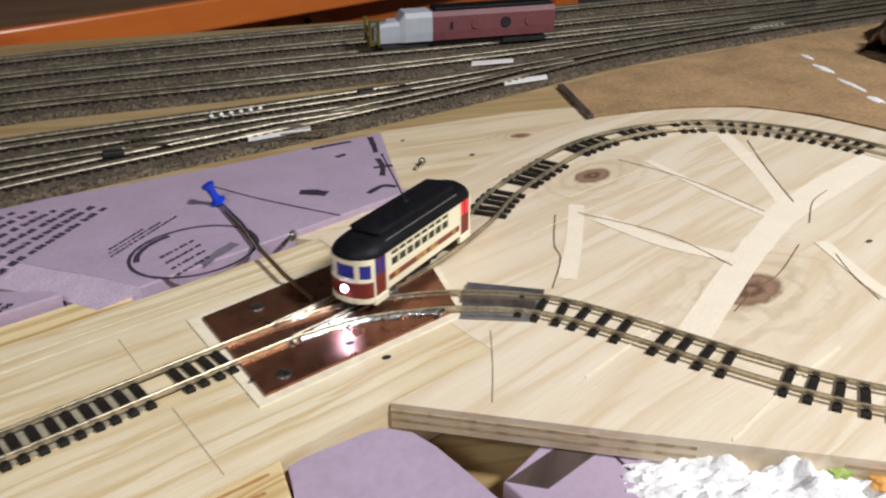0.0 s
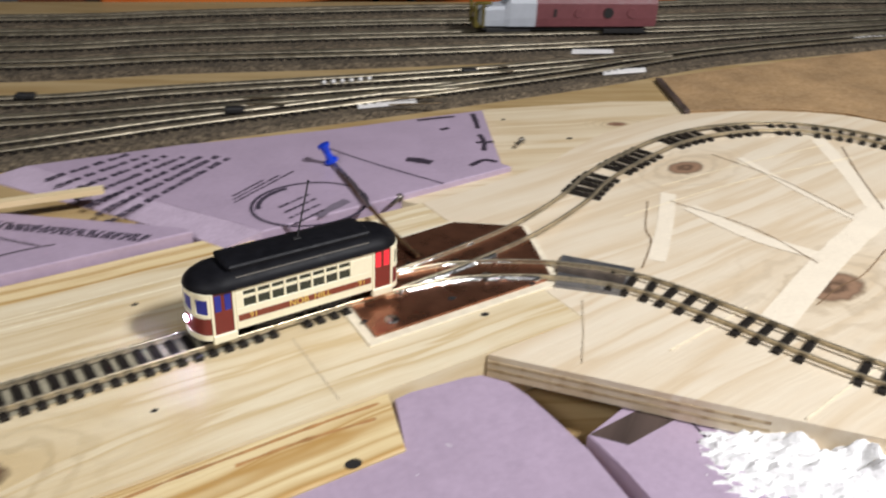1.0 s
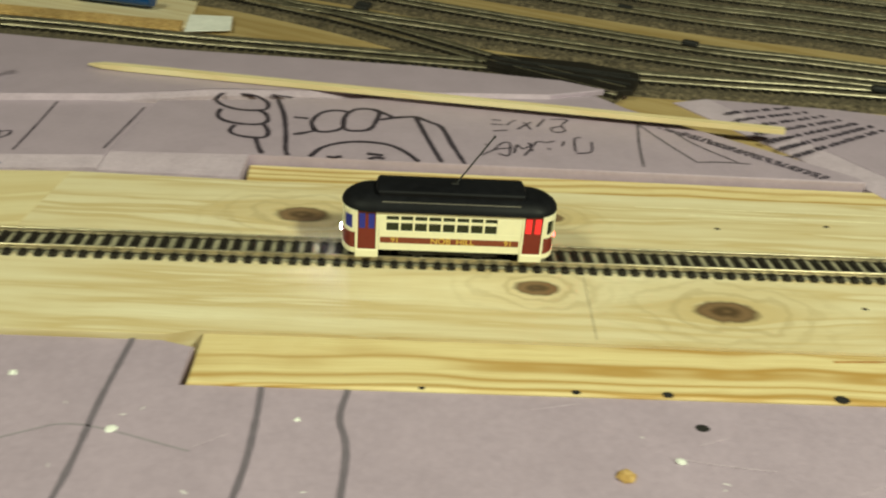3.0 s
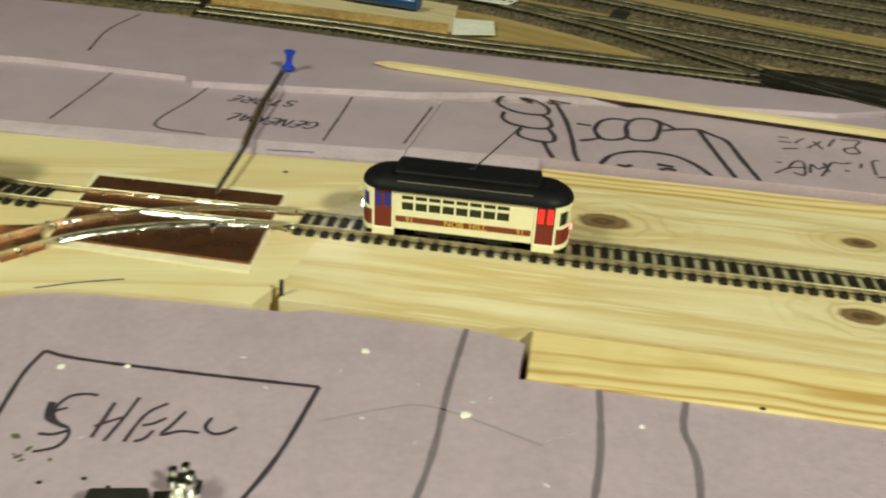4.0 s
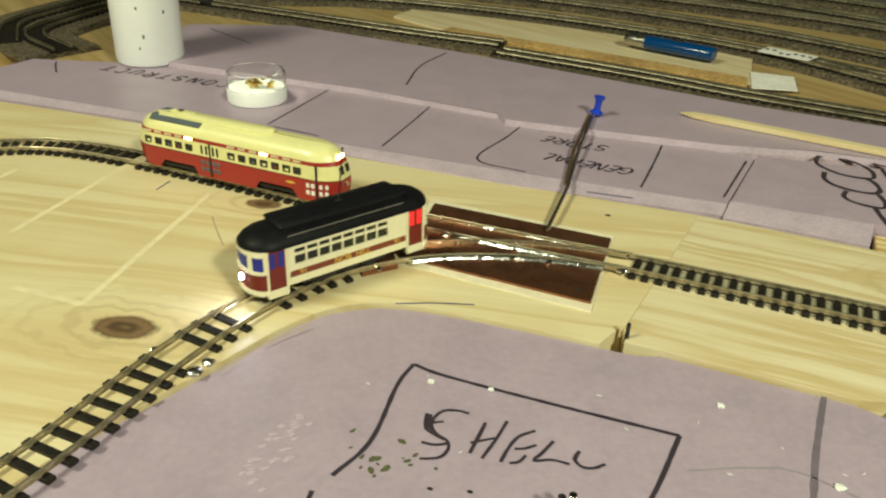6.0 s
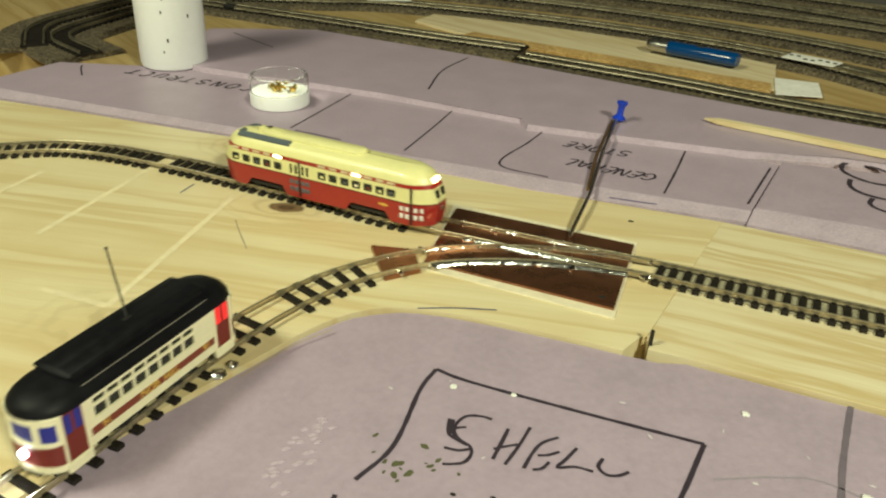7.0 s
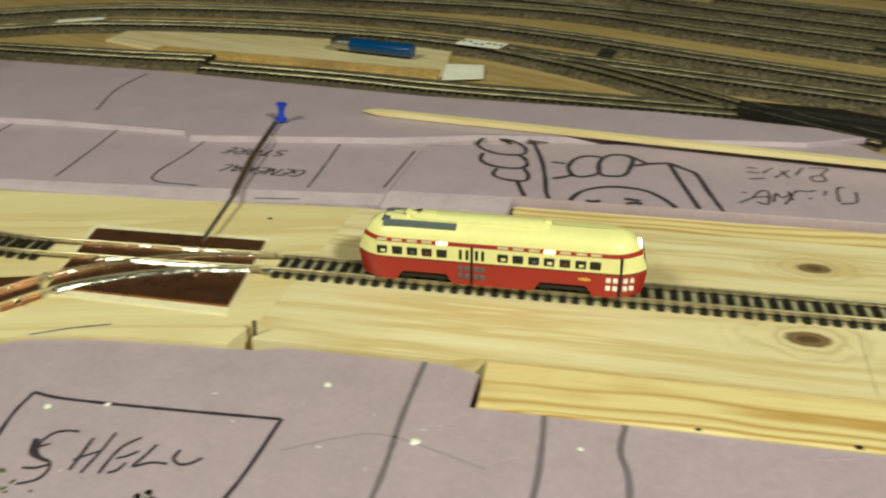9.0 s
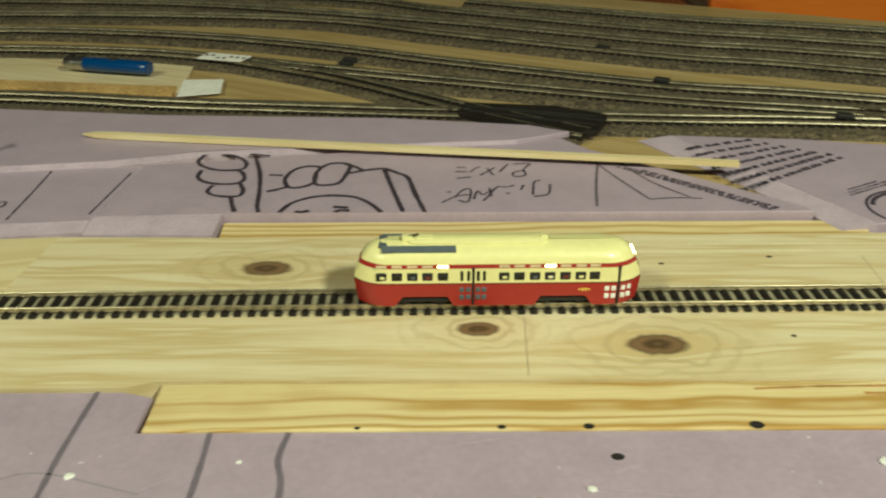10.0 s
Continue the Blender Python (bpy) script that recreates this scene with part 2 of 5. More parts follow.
PLY_L = wood("plywood_left", (0.77, 0.67, 0.45), (0.64, 0.50, 0.28), (0.09, 0.055, 0.03), 12.0, 64, 0.9, [(-364.4, -98.9, 6.0), (-374.9, -14, 4.2), (-419.5, 30.7, 4.5)])
PLY_B = wood("plywood_back", (0.76, 0.66, 0.48), (0.60, 0.46, 0.27), (0.14, 0.08, 0.05), -20.0, 110, 0.5, [(276.3, 77.8, 3.0)])
YARDPLY = wood("yard_plywood", (0.50, 0.37, 0.19), (0.36, 0.24, 0.10), (0.1, 0.06, 0.03), -28.0, 90, 0.7)
PLYEDGE = wood("plywood_edge", (0.58, 0.46, 0.29), (0.34, 0.24, 0.13), (0.1, 0.06, 0.03), 0.0, 120, 0.8)
STICKWOOD = wood("stick_wood", (0.80, 0.68, 0.44), (0.72, 0.56, 0.32), (0.3, 0.2, 0.1), -10.0, 120, 0.3)
CORK = speckled("cork_roadbed", [(0.0, (0.030, 0.022, 0.014)), (0.5, (0.095, 0.072, 0.046)), (1.0, (0.18, 0.14, 0.09))], 900, 0.95, 0.9, 0.0012)
CORKSHEET = speckled("cork_sheet", [(0.0, (0.36, 0.21, 0.07)), (0.5, (0.50, 0.31, 0.12)), (1.0, (0.60, 0.40, 0.18))], 700, 0.9, 0.5, 0.0006)
CHIPBOARD = speckled("chipboard", [(0.0, (0.31, 0.19, 0.085)), (0.5, (0.37, 0.235, 0.11)), (1.0, (0.42, 0.275, 0.14))], 700, 0.85, 0.25, 0.0003)
EARTH = speckled("dark_earth", [(0.0, (0.02, 0.012, 0.006)), (0.5, (0.07, 0.035, 0.015)), (1.0, (0.2, 0.09, 0.03))], 500, 1.0, 1.0, 0.003)
FOAM = plain("insulation_foam", (0.41, 0.32, 0.415), 0.42, 0, 0.08, 500, 0.25)
FOAM_FACE = plain("cut_foam", (0.455, 0.36, 0.455), 0.85, 0, 0.12, 900, 0.8)
INK = plain("marker_ink", (0.035, 0.025, 0.04), 0.6)
PRINT = plain("printed_ink", (0.04, 0.03, 0.05), 0.7)
PENCIL = plain("pencil_mark", (0.42, 0.34, 0.23), 0.8)
BLUEPEN = plain("blue_pen", (0.03, 0.04, 0.16), 0.6)
RAIL = plain("nickel_rail", (0.52, 0.45, 0.32), 0.34, 0.8, 0.3, 900)
YARDRAIL = plain("weathered_yard_rail", (0.52, 0.46, 0.34), 0.36, 0.9, 0.4, 500)
BRASS = plain("worn_rail", (0.55, 0.44, 0.28), 0.3, 1.0, 0.25, 900)
TIE = plain("black_tie_plastic", (0.014, 0.011, 0.009), 0.6, 0, 0.4, 900, 0, 0, 0.25)
COPPER = plain("copper_clad", (0.32, 0.14, 0.08), 0.29, 0.85, 0.3, 160)
SOLDER = plain("solder", (0.74, 0.73, 0.70), 0.2, 1.0, 0.2, 800, 0.5)
STEEL = plain("steel", (0.5, 0.48, 0.45), 0.3, 1.0, 0.2)
RUST = plain("rusty_wire", (0.20, 0.12, 0.06), 0.5, 0.7, 0.3)
BLUE = plain("blue_plastic", (0.01, 0.05, 0.55), 0.3)
PAPER = plain("white_card", (0.78, 0.76, 0.74), 0.7)
PLASTER = plain("white_plaster", (0.82, 0.81, 0.80), 0.8, 0, 0.06, 900, 0.9)
CREAM = plain("cream_paint", (0.85, 0.79, 0.57), 0.4, 0, 0.04)
YELLOW = plain("pale_yellow_paint", (0.80, 0.75, 0.38), 0.36, 0, 0.04, 400, 0, 0.2)
RED = plain("signal_red_paint", (0.34, 0.017, 0.017), 0.36, 0, 0.06, 400, 0, 0.2)
DOORRED = plain("maroon_paint", (0.17, 0.018, 0.012), 0.42, 0, 0.1)
BANDRED = plain("brown_red_band", (0.20, 0.04, 0.018), 0.45, 0, 0.1)
GOLD = plain("gold_leaf", (0.80, 0.55, 0.12), 0.4, 0.1, 0.1)
ROOFBLACK = plain("roof_black", (0.007, 0.007, 0.009), 0.5, 0, 0.3, 400, 0, 0, 0.14)
UNDER = plain("underframe_black", (0.012, 0.011, 0.011), 0.6, 0, 0.3)
GREY = plain("slate_grey", (0.09, 0.11, 0.13), 0.5)
GLASSDARK = plain("dark_window", (0.018, 0.022, 0.012), 0.12, 0, 0.1)
BOTTLE = plain("white_bottle_plastic", (0.90, 0.90, 0.93), 0.4, 0, 0.02)
LOCORED = plain("faded_maroon", (0.16, 0.05, 0.055), 0.55, 0, 0.12)
LOCOGREY = plain("primer_grey", (0.42, 0.44, 0.48), 0.55, 0, 0.08)
LOCOGREEN = plain("olive_brass", (0.16, 0.13, 0.03), 0.45, 0.4, 0.3)
ORANGE = wood("orange_varnish", (0.62, 0.17, 0.03), (0.46, 0.10, 0.015), (0.1, 0.03, 0.01), 0.0, 30, 0.6, (), 0.3)
DARKWOOD = wood("dark_board", (0.10, 0.07, 0.06), (0.05, 0.035, 0.03), (0.02, 0.02, 0.02), 30, 90, 0.6)
WALL = plain("basement_wall", (0.20, 0.19, 0.18), 0.9, 0, 0.1, 20)
HEADLIGHT = glow("headlight_led", (0.62, 0.66, 1.0), 420.0)
BLUELIGHT = glow("cab_blue_light", (0.015, 0.02, 0.22), 0.16)
REDLIGHT = glow("tail_red_led", (1.0, 0.03, 0.05), 22.0)
WARMLIGHT = glow("interior_warm_light", (1.0, 0.76, 0.44), 13.0)
REDLENS = plain("red_lens", (0.55, 0.03, 0.05), 0.3)
GOLDMETAL = plain("brass_metal", (0.72, 0.50, 0.16), 0.28, 1.0, 0.15)
DARKWOODTOP = wood("brown_top", (0.22, 0.12, 0.06), (0.13, 0.065, 0.03), (0.05, 0.03, 0.02), -18.0, 60, 0.6, (), 0.35)
TINNED = plain("tinned_copper", (0.20, 0.20, 0.21), 0.4, 0.7, 0.3, 300, 0.3)
BALLAST = plain("grey_underlay", (0.30, 0.27, 0.19), 0.8, 0, 0.25, 700, 0.4)

# ---- the room and the table ----
def structure(name, bm, mat, label, category="", smooth=False):
    return tagged(part(name, bm, mat, None, "", smooth), label, category, "", "structure")


bm = bmesh.new()
box(bm, (-100, -300, -905), (3600, 3600, 10))
structure("floor", bm, WALL, "plain grey concrete basement floor", "floor")
bm = bmesh.new()
box(bm, (-100, -300, 1555), (3600, 3600, 10))
structure("ceiling", bm, WALL, "plain pale basement ceiling", "ceiling")
for wall_name, c, s in (("wall_north", (-100, 1500, 325), (3600, 10, 2450)), ("wall_south", (-100, -2100, 325), (3600, 10, 2450)),
                        ("wall_west", (-1900, -300, 325), (10, 3590, 2450)), ("wall_east", (1700, -300, 325), (10, 3590, 2450))):
    bm = bmesh.new()
    box(bm, c, s)
    structure(wall_name, bm, WALL, "plain grey basement wall", "wall")

bm = bmesh.new()
prism(bm, [(-921.4, -354.6), (994.1, -605.2), (926.9, 82.4), (57, 489), (-755, 502.7)], -38, -20)
table = structure("table_top", bm, YARDPLY, "plywood table top carrying the layout", "table")
for x, y in ((-830, -300), (920, -530), (850, 60), (-690, 430)):
    bm = bmesh.new()
    box(bm, (x, y, -469), (60, 60, 862), 3)
    part("table_leg", bm, YARDPLY, table)


def slab(name, pts, z0, z1, mat, label, category, bevel=0.4, parent=None):
    bm = bmesh.new()
    prism(bm, pts, z0, z1, bevel)
    ob = part(name, bm, mat, parent, "", False)
    return tagged(ob, label, category)


def xy(pts):
    return [(p.x, p.y) for p in pts]


# yard panel behind, a straight pine board in front, two plywood loops at its ends
slab("yard_baseboard", [(-835.3, 89.2), (-505.7, 98.8), (-319.9, 102.3), (-51.8, 90.5), (217, 70.9), (223.3, 68.9), (389.9, 24.8), (937.1, -22.3), (925.4, 97.8), (56.7, 482.8), (-755.6, 499.4)], -20, -1.0, YARDPLY,
     "yellowish plywood panel under the yard tracks", "panel", 0.5)
slab("pine_board", [(-237.4, -40.4), (-235.7, -40.4), (-235.8, -46.3), (-225.2, -46), (-176.3, -46.5), (-167.8, -44.5), (73, -46.6), (104.4, -46.2), (141.2, -46.5), (144.1, 45.8), (-167.6, 45.3), (-229.3, 47.1)], -19, 0, PINE,
     "knotty pale pine board carrying the straight track", "board", 0.15)
slab("front_strip", [(-166.3, -44.9), (73.6, -47), (66.1, -67.5), (-166.4, -65.2)], -19, -0.4, STRIP, "yellow pine strip with strong grain beside the board", "strip", 0.6)
slab("back_strip", [(-170.5, 59.9), (81, 58.3), (77.5, 45.3), (-169.6, 45.9)], -19, -0.6, STRIP, "yellow pine strip along the rear of the board", "strip", 0.6)
right_back = xy(curve([(166.3, 46.6), (210.3, 53.4), (237.2, 62.7), (265.8, 70.9), (303.9, 72.9), (336, 64.8), (364.7, 50.7), (389.8, 29.4), (401.4, 0.6), (403.3, -45.1), (398.4, -128.6), (348.8, -224.2)], 6))
slab("plywood_loop_panel", [(141.5, -46.7), (144.4, 46)] + right_back + [(251.2, -243.1), (175.2, -137.1), (139.8, -92), (105.6, -46.8)], -7.5, 0, PLY_R,
     "pale plywood panel with cracks under the cracked loop", "panel", 0.3)
front_left = xy(curve([(-348.6, -196.8), (-341.8, -142.9), (-335.2, -117.4), (-329.1, -95.9), (-325.2, -81.4), (-318.4, -66.9), (-307.9, -57.8), (-290, -53.1), (-258.5, -50.5), (-240.6, -49.7)], 5))
slab("plywood_end_panel", [(-623.4, -181.1)] + front_left + [(-239.3, -41.4), (-237.4, -39.4), (-229.3, 47.1), (-302.2, 42.1), (-415.1, 38), (-459.7, 33.7), (-512, 30.2), (-592.3, 23)], -12, 0, PLY_L,
     "pale plywood panel with dark knots under the loop", "panel", 0.15)
slab("rear_panel", [(130.2, 64.6), (144.2, 46.6), (166.3, 47.2), (210.3, 54.1), (237.2, 63.3), (265.8, 71.6), (303.9, 73.6), (332, 68), (337.4, 86), (297.5, 105.7), (235.7, 125.2), (132.5, 132.6), (85.3, 133.8), (82.4, 63.6)], -14, -0.7, PLY_B,
     "pale plywood panel behind the loop", "panel", 0.3)
slab("chipboard_panel", [(318.6, 73.3), (337.4, 66.5), (366.1, 51.8), (391.2, 30.5), (403.5, 0.6), (406.4, -68.8), (942.4, -76), (931.3, 37.1), (657, 70.3), (532.7, 99.3), (419.7, 114.2), (350.8, 120.7)], -6, 0.8, CHIPBOARD,
     "brown chipboard sheet beyond the loop", "panel", 0.3)
slab("wood_sliver", [(348.1, 120.6), (317.2, 72.1), (320.6, 71.1), (351.5, 119.6)], -1, 1.4, DARKWOOD, "dark wooden sliver lying on the chipboard edge", "sliver", 0.2)

# ---- foam sheets ----
def foam(name, pts, z0, z1, label):
    """A sheet of lilac foam with softly broken edges."""
    return slab(name, pts, z0, z1, FOAM, label, "foam sheet", 0.5)


def slope(name, top_line, low_line, z1, z0, parent, run=1.0):
    low_line = [(x + (u - x) * run, y + (v - y) * run) for (x, y), (u, v) in zip(top_line, low_line)]
    bm = bmesh.new()
    a = [bm.verts.new((x, y, z1)) for x, y in top_line]
    b = [bm.verts.new((x, y, z0)) for x, y in low_line]
    c = [bm.verts.new((x, y, z0 - 12)) for x, y in low_line]
    d = [bm.verts.new((x, y, z0 - 12)) for x, y in top_line]
    for i in range(len(a) - 1):
        for p, q in ((a, b), (b, c), (c, d), (d, a)):
            bm.faces.new((p[i], p[i + 1], q[i + 1], q[i]))
    bm.faces.new((a[0], b[0], c[0], d[0]))
    bm.faces.new((a[-1], d[-1], c[-1], b[-1]))
    return part(name, bm, FOAM_FACE, parent)


band_top = [(-520, 37.1), (-411.7, 44.4), (-301.3, 50.3), (-220.8, 56.8), (-220.3, 62.5)]
foam_left = foam("foam_sheet", [(-590.7, 33.2)] + band_top[:-1] + [(-215.9, 109.9), (-323.3, 113), (-333.8, 116.2), (-399.9, 118.7), (-499.7, 112.7), (-583.2, 82.5)], -19, 2.0,
                 "lilac insulation foam sheet marked with black pen lines")
slope("cut_edge", [(-590.7, 33.2)] + band_top[:-1], [(-592, 24.7), (-520.8, 31.5), (-412.3, 39.4), (-302.2, 41.5), (-221.4, 50.1)], 1.9, 0.3, foam_left)
foam_mid = foam("foam_sheet", [(-220.1, 58.7), (-169.4, 61.3), (61.2, 60), (59.1, 65.1), (-16.7, 127.5), (-26.8, 142.8), (-215.3, 111.8)], -19, 2.6,
                "lilac insulation foam sheet with thick marker drawings")
slope("cut_edge", [(-220.1, 58.7), (-170.9, 61.3)], [(-221.1, 48.2), (-172.1, 47.2)], 2.5, 0.3, foam_mid)
foam_rear = foam("foam_sheet", [(-510.6, 103.7), (-401, 109.9), (-328.4, 107.4), (-322.8, 100.4), (-232.3, 112.1), (-194, 123.9), (-48.8, 136), (-9.9, 151.5), (-109.8, 167.6), (-228.3, 174), (-388.8, 195.6), (-496.7, 203.1), (-553.9, 174.6), (-545.7, 125.7)], -19, 4.5,
                 "plain lilac insulation foam sheet beside the yard")
# thin rear step: its paler colour paints in the highlight along the edge
slope("cut_edge", [(-510.6, 103.7), (-401, 109.9), (-328.4, 107.4), (-322.8, 100.4), (-232.3, 112.1), (-194, 123.9), (-48.8, 136)], [(-511.1, 100.3), (-401.5, 106.3), (-328.8, 103.8), (-323.2, 96.7), (-232.6, 108.4), (-194.4, 120.2), (-49.1, 132)], 4.4, 1.6, foam_rear, 0.3)
foam_right = foam("foam_sheet", [(226.8, 119.5), (191.5, 59.5), (193.9, 55.3), (81.8, 50), (75.3, 63.4), (26.6, 148.3), (85.7, 141.9), (144.4, 130)], -19, 1.8,
                  "lilac insulation foam sheet printed with rows of dark lettering")
slope("cut_edge", [(81.8, 50), (75.3, 63.4), (26.6, 148.3)], [(67.7, 48.7), (61.3, 63.1), (10.9, 147.5)], 1.7, -0.5, foam_right)
front_line = [(-349.2, -197.7)] + [(x + 0.7, y - 0.7) for x, y in front_left[1:]] + [(-231.7, -50.3), (-225.3, -46.8), (-176.4, -47.3), (-167.7, -50), (-168.7, -65.8), (66.3, -68.2), (74.1, -49.2)]
foam_front = foam("foam_sheet", [(-363.1, -330.4)] + front_line + [(79, -49.1), (94.8, -50.8), (99.4, -52.3), (103.5, -58.5), (104.4, -65.9), (103.8, -76.2), (103, -90), (95, -130), (64.1, -373.1)], -19, -1.2,
                  "large lilac insulation foam sheet with a marked rectangle")
foam_corner = foam("foam_sheet", [(113.2, -79.8), (140, -74), (200, -150), (170, -230), (100, -160), (112, -95)], -19, -8.2, "lilac foam offcut with a scribbled edge below the loop panel")

# ---- cork roadbed under the yard ----
YARD = {
    "a": [(-366.6, 215.5), (-287.6, 206.9), (-228.1, 196.6), (-159.7, 189.1), (-82.9, 180.5), (28.8, 170.2), (86.7, 167.2), (135.9, 162.6), (188.9, 156.9), (256.5, 150.5), (322.7, 145.9), (416.5, 143.2), (549.9, 118.5), (721.1, 77.8)],
    "b": [(-618.5, 237.8), (-514.9, 234.9), (-431.4, 231.2), (-371.7, 230.9)],
    "c": [(-628, 238), (-592, 264), (-542, 284), (-492.5, 304.5), (-388.7, 312.3), (-291.6, 304.9), (-229.4, 290.3), (-158.3, 264), (-82, 238), (36, 200.1), (110.7, 183.6), (189.2, 167.3), (250.1, 152.3)],
    "d": [(-654, 238), (-620, 292), (-556, 332), (-481.2, 357.1), (-361.8, 361.4), (-245.4, 342.7), (-158, 313.8), (-80.2, 277.9), (42.9, 226.9), (105.9, 212.4), (208.1, 184.9), (295.3, 165.1), (388.8, 149.8)],
    "e": [(-619.3, 403.8), (-503.4, 413.2), (-378.8, 411.6), (-253.5, 404.2), (-156.6, 387), (-78.1, 348.6), (59.3, 288.9), (125.5, 270.1), (243.7, 226.3), (388.5, 181.6), (531.1, 147.8), (719.5, 102.3)],
    "f": [(-612, 447.3), (-496.7, 458.5), (-381.3, 456.1), (-256.8, 440.4), (-78.6, 384.1), (67.5, 322.9), (138.3, 304.4), (269.2, 259), (381.4, 215.9), (530.5, 166.1), (718.9, 112)],
    "g": [(-353.3, 485.7), (-261.2, 482.2), (-145.6, 460.3), (-76.9, 421.9), (75.7, 355.7), (150.9, 333.7), (286, 289), (429, 232.9), (559.2, 190.3), (717.2, 138.6)],
    "k": [(-56.8, 452.2), (97.1, 388.8), (172.9, 367.7), (309.1, 323.5), (453.3, 270.2), (584.6, 228), (682.2, 187.1)],
    "h": [(-229.4, 290.3), (-186.1, 268.8), (-134.8, 237.7), (-66.9, 184.3), (-14.5, 147.3)],
    "i": [(-619.4, 99.3), (-649.4, 132.8), (-654.1, 178.3), (-654.1, 237.7)],
    "j": [(-580.4, 100.9), (-622.5, 122.1), (-630.4, 173.6), (-628.9, 239.9)],
}


def cork(pts, half, z0=-1.0, z1=1.6):
    bm = bmesh.new()
    sweep(bm, curve(pts, 14), [(-half - 2.5, z0), (half + 2.5, z0), (half, z1), (-half, z1)])
    tagged(part("cork_roadbed", bm, CORK), "dark brown granular cork roadbed strip", "roadbed", "cork strips of the yard", "")


for key, half in (("a", 16), ("b", 15), ("c", 14), ("d", 13.5), ("e", 16), ("f", 15), ("g", 14), ("h", 11), ("i", 22), ("j", 20), ("k", 14)):
    cork(YARD[key], half, -1.0, 1.5 + 0.06 * "abcdefghijk".index(key))

# ---- track ----
RAIL_PROFILE = [(-0.55, 0.0), (0.55, 0.0), (0.5, 0.22), (0.14, 0.38), (0.14, 0.9), (0.34, 1.02), (0.34, 1.42), (0.26, 1.5), (-0.26, 1.5), (-0.34, 1.42), (-0.34, 1.02), (-0.14, 0.9), (-0.14, 0.38), (-0.5, 0.22)]
RAIL_SIMPLE = [(-0.5, 0.0), (0.5, 0.0), (0.15, 0.4), (0.15, 0.95), (0.34, 1.05), (0.34, 1.5), (-0.34, 1.5), (-0.34, 1.05), (-0.15, 0.95), (-0.15, 0.4)]
GAUGE = 9.8
tie_bm = bmesh.new()
box(tie_bm, (0, 0, 0.6), (2.3, 15.4, 1.2), 0.12)
for s in (-1, 1):
    for k in (-1, 1):
        box(tie_bm, (0, s * GAUGE / 2 + k * 0.75, 1.35), (1.3, 0.5, 0.55))
tie_first = part("tie", tie_bm, TIE)
TIE_MESH = tie_first.data
bpy.data.objects.remove(tie_first)


def rails(thing, pts, z, gauge=GAUGE, mat=None, simple=False):
    for s in (-1, 1):
        line = [p + Vector((-d.y, d.x, 0)) * s * gauge / 2 for p, d in along(pts)]
        bm = bmesh.new()
        sweep(bm, line, [(o, h + z) for o, h in (RAIL_SIMPLE if simple else RAIL_PROFILE)])
        part("rail", bm, mat or RAIL, thing)


def track(name, pts, label, spans, z=0.0, pitch=4.75, group="", fan=0.0):
    """A length of track. spans: the stretches, in mm along it, that have ties."""
    thing = empty(name, label, "track", group)
    line = curve(pts, 3.0)
    rails(thing, line, z + 1.2)
    pairs = along(curve(pts, 0.5))
    for a, b in spans:
        step = pitch
        count = max(1, int((b - a) / step))
        for i in range(count + 1):
            k = int((a + i * step) / 0.5)
            if 0 <= k < len(pairs):
                p, d = pairs[k]
                skew = fan * noise.noise((k * 0.37, a, 2.0))
                sibling("tie", TIE_MESH, thing, mm_pose(p.x, p.y, z, 0, 0, math.degrees(math.atan2(d.y, d.x)) + skew))
    return thing


def yard_track(pts, z=1.6):
    thing = empty("yard_track", "dark weathered yard track on cork roadbed", "track", "tracks of the yard")
    rails(thing, curve(pts, 8.0), z + 1.3, GAUGE, YARDRAIL, True)
    verts, faces = [], []

    def block(p, d, n, half, across, low, high):
        base = len(verts)
        for h in (low, high):
            for a, b in ((-half, across[0]), (half, across[0]), (half, across[1]), (-half, across[1])):
                q = p + d * a + n * b
                verts.append((q.x * MM, q.y * MM, h * MM))
        for f in ((4, 5, 6, 7), (0, 1, 5, 4), (1, 2, 6, 5), (2, 3, 7, 6), (3, 0, 4, 7)):
            faces.append([base + i for i in f])

    for p, d in along(curve(pts, 5.0)):
        n = Vector((-d.y, d.x, 0))
        block(p, d, n, 1.25, (-7.4, 7.4), z, z + 1.3)
    mesh = bpy.data.meshes.new("tie")
    mesh.from_pydata(verts, [], faces)
    mesh.materials.append(TIE)
    ties = new("tie", mesh)
    ties.parent = thing
    ties["kind"] = "stuff"
    return thing


for key in "abcdefghijk":
    yard_track(YARD[key], 1.5 + 0.06 * "abcdefghijk".index(key))

MAIN = [(-243.2, -3.2), (-154.1, -3), (-57.8, -2.9), (86.8, -2.5)]
track("straight_track", MAIN, "straight track with black plastic ties on the pine board", [(1.5, 303), (313, 328)], 0.0, 4.3, "running tracks")
bm = bmesh.new()
box(bm, (MAIN[0][0] + 152, MAIN[1][1] - 0.05, 0.22), (302, 12.0, 0.4), 0.1)
tagged(part("track_underlay", bm, BALLAST), "thin grey underlay strip beneath the straight track", "underlay")
LOWER_R = [(101.2, -2.7), (122.9, -6.6), (143.4, -16.9), (155.5, -26.7), (164.6, -36.7), (170.6, -47.8), (174.7, -60.1), (178.2, -72.5), (181.7, -86), (185.2, -98.6), (190, -113.5), (196.1, -127.4), (207.5, -146.2), (238.8, -170.8), (286, -178.7), (331.8, -160.2), (361.3, -121.6), (372.4, -80.2), (372.2, -44.8)]
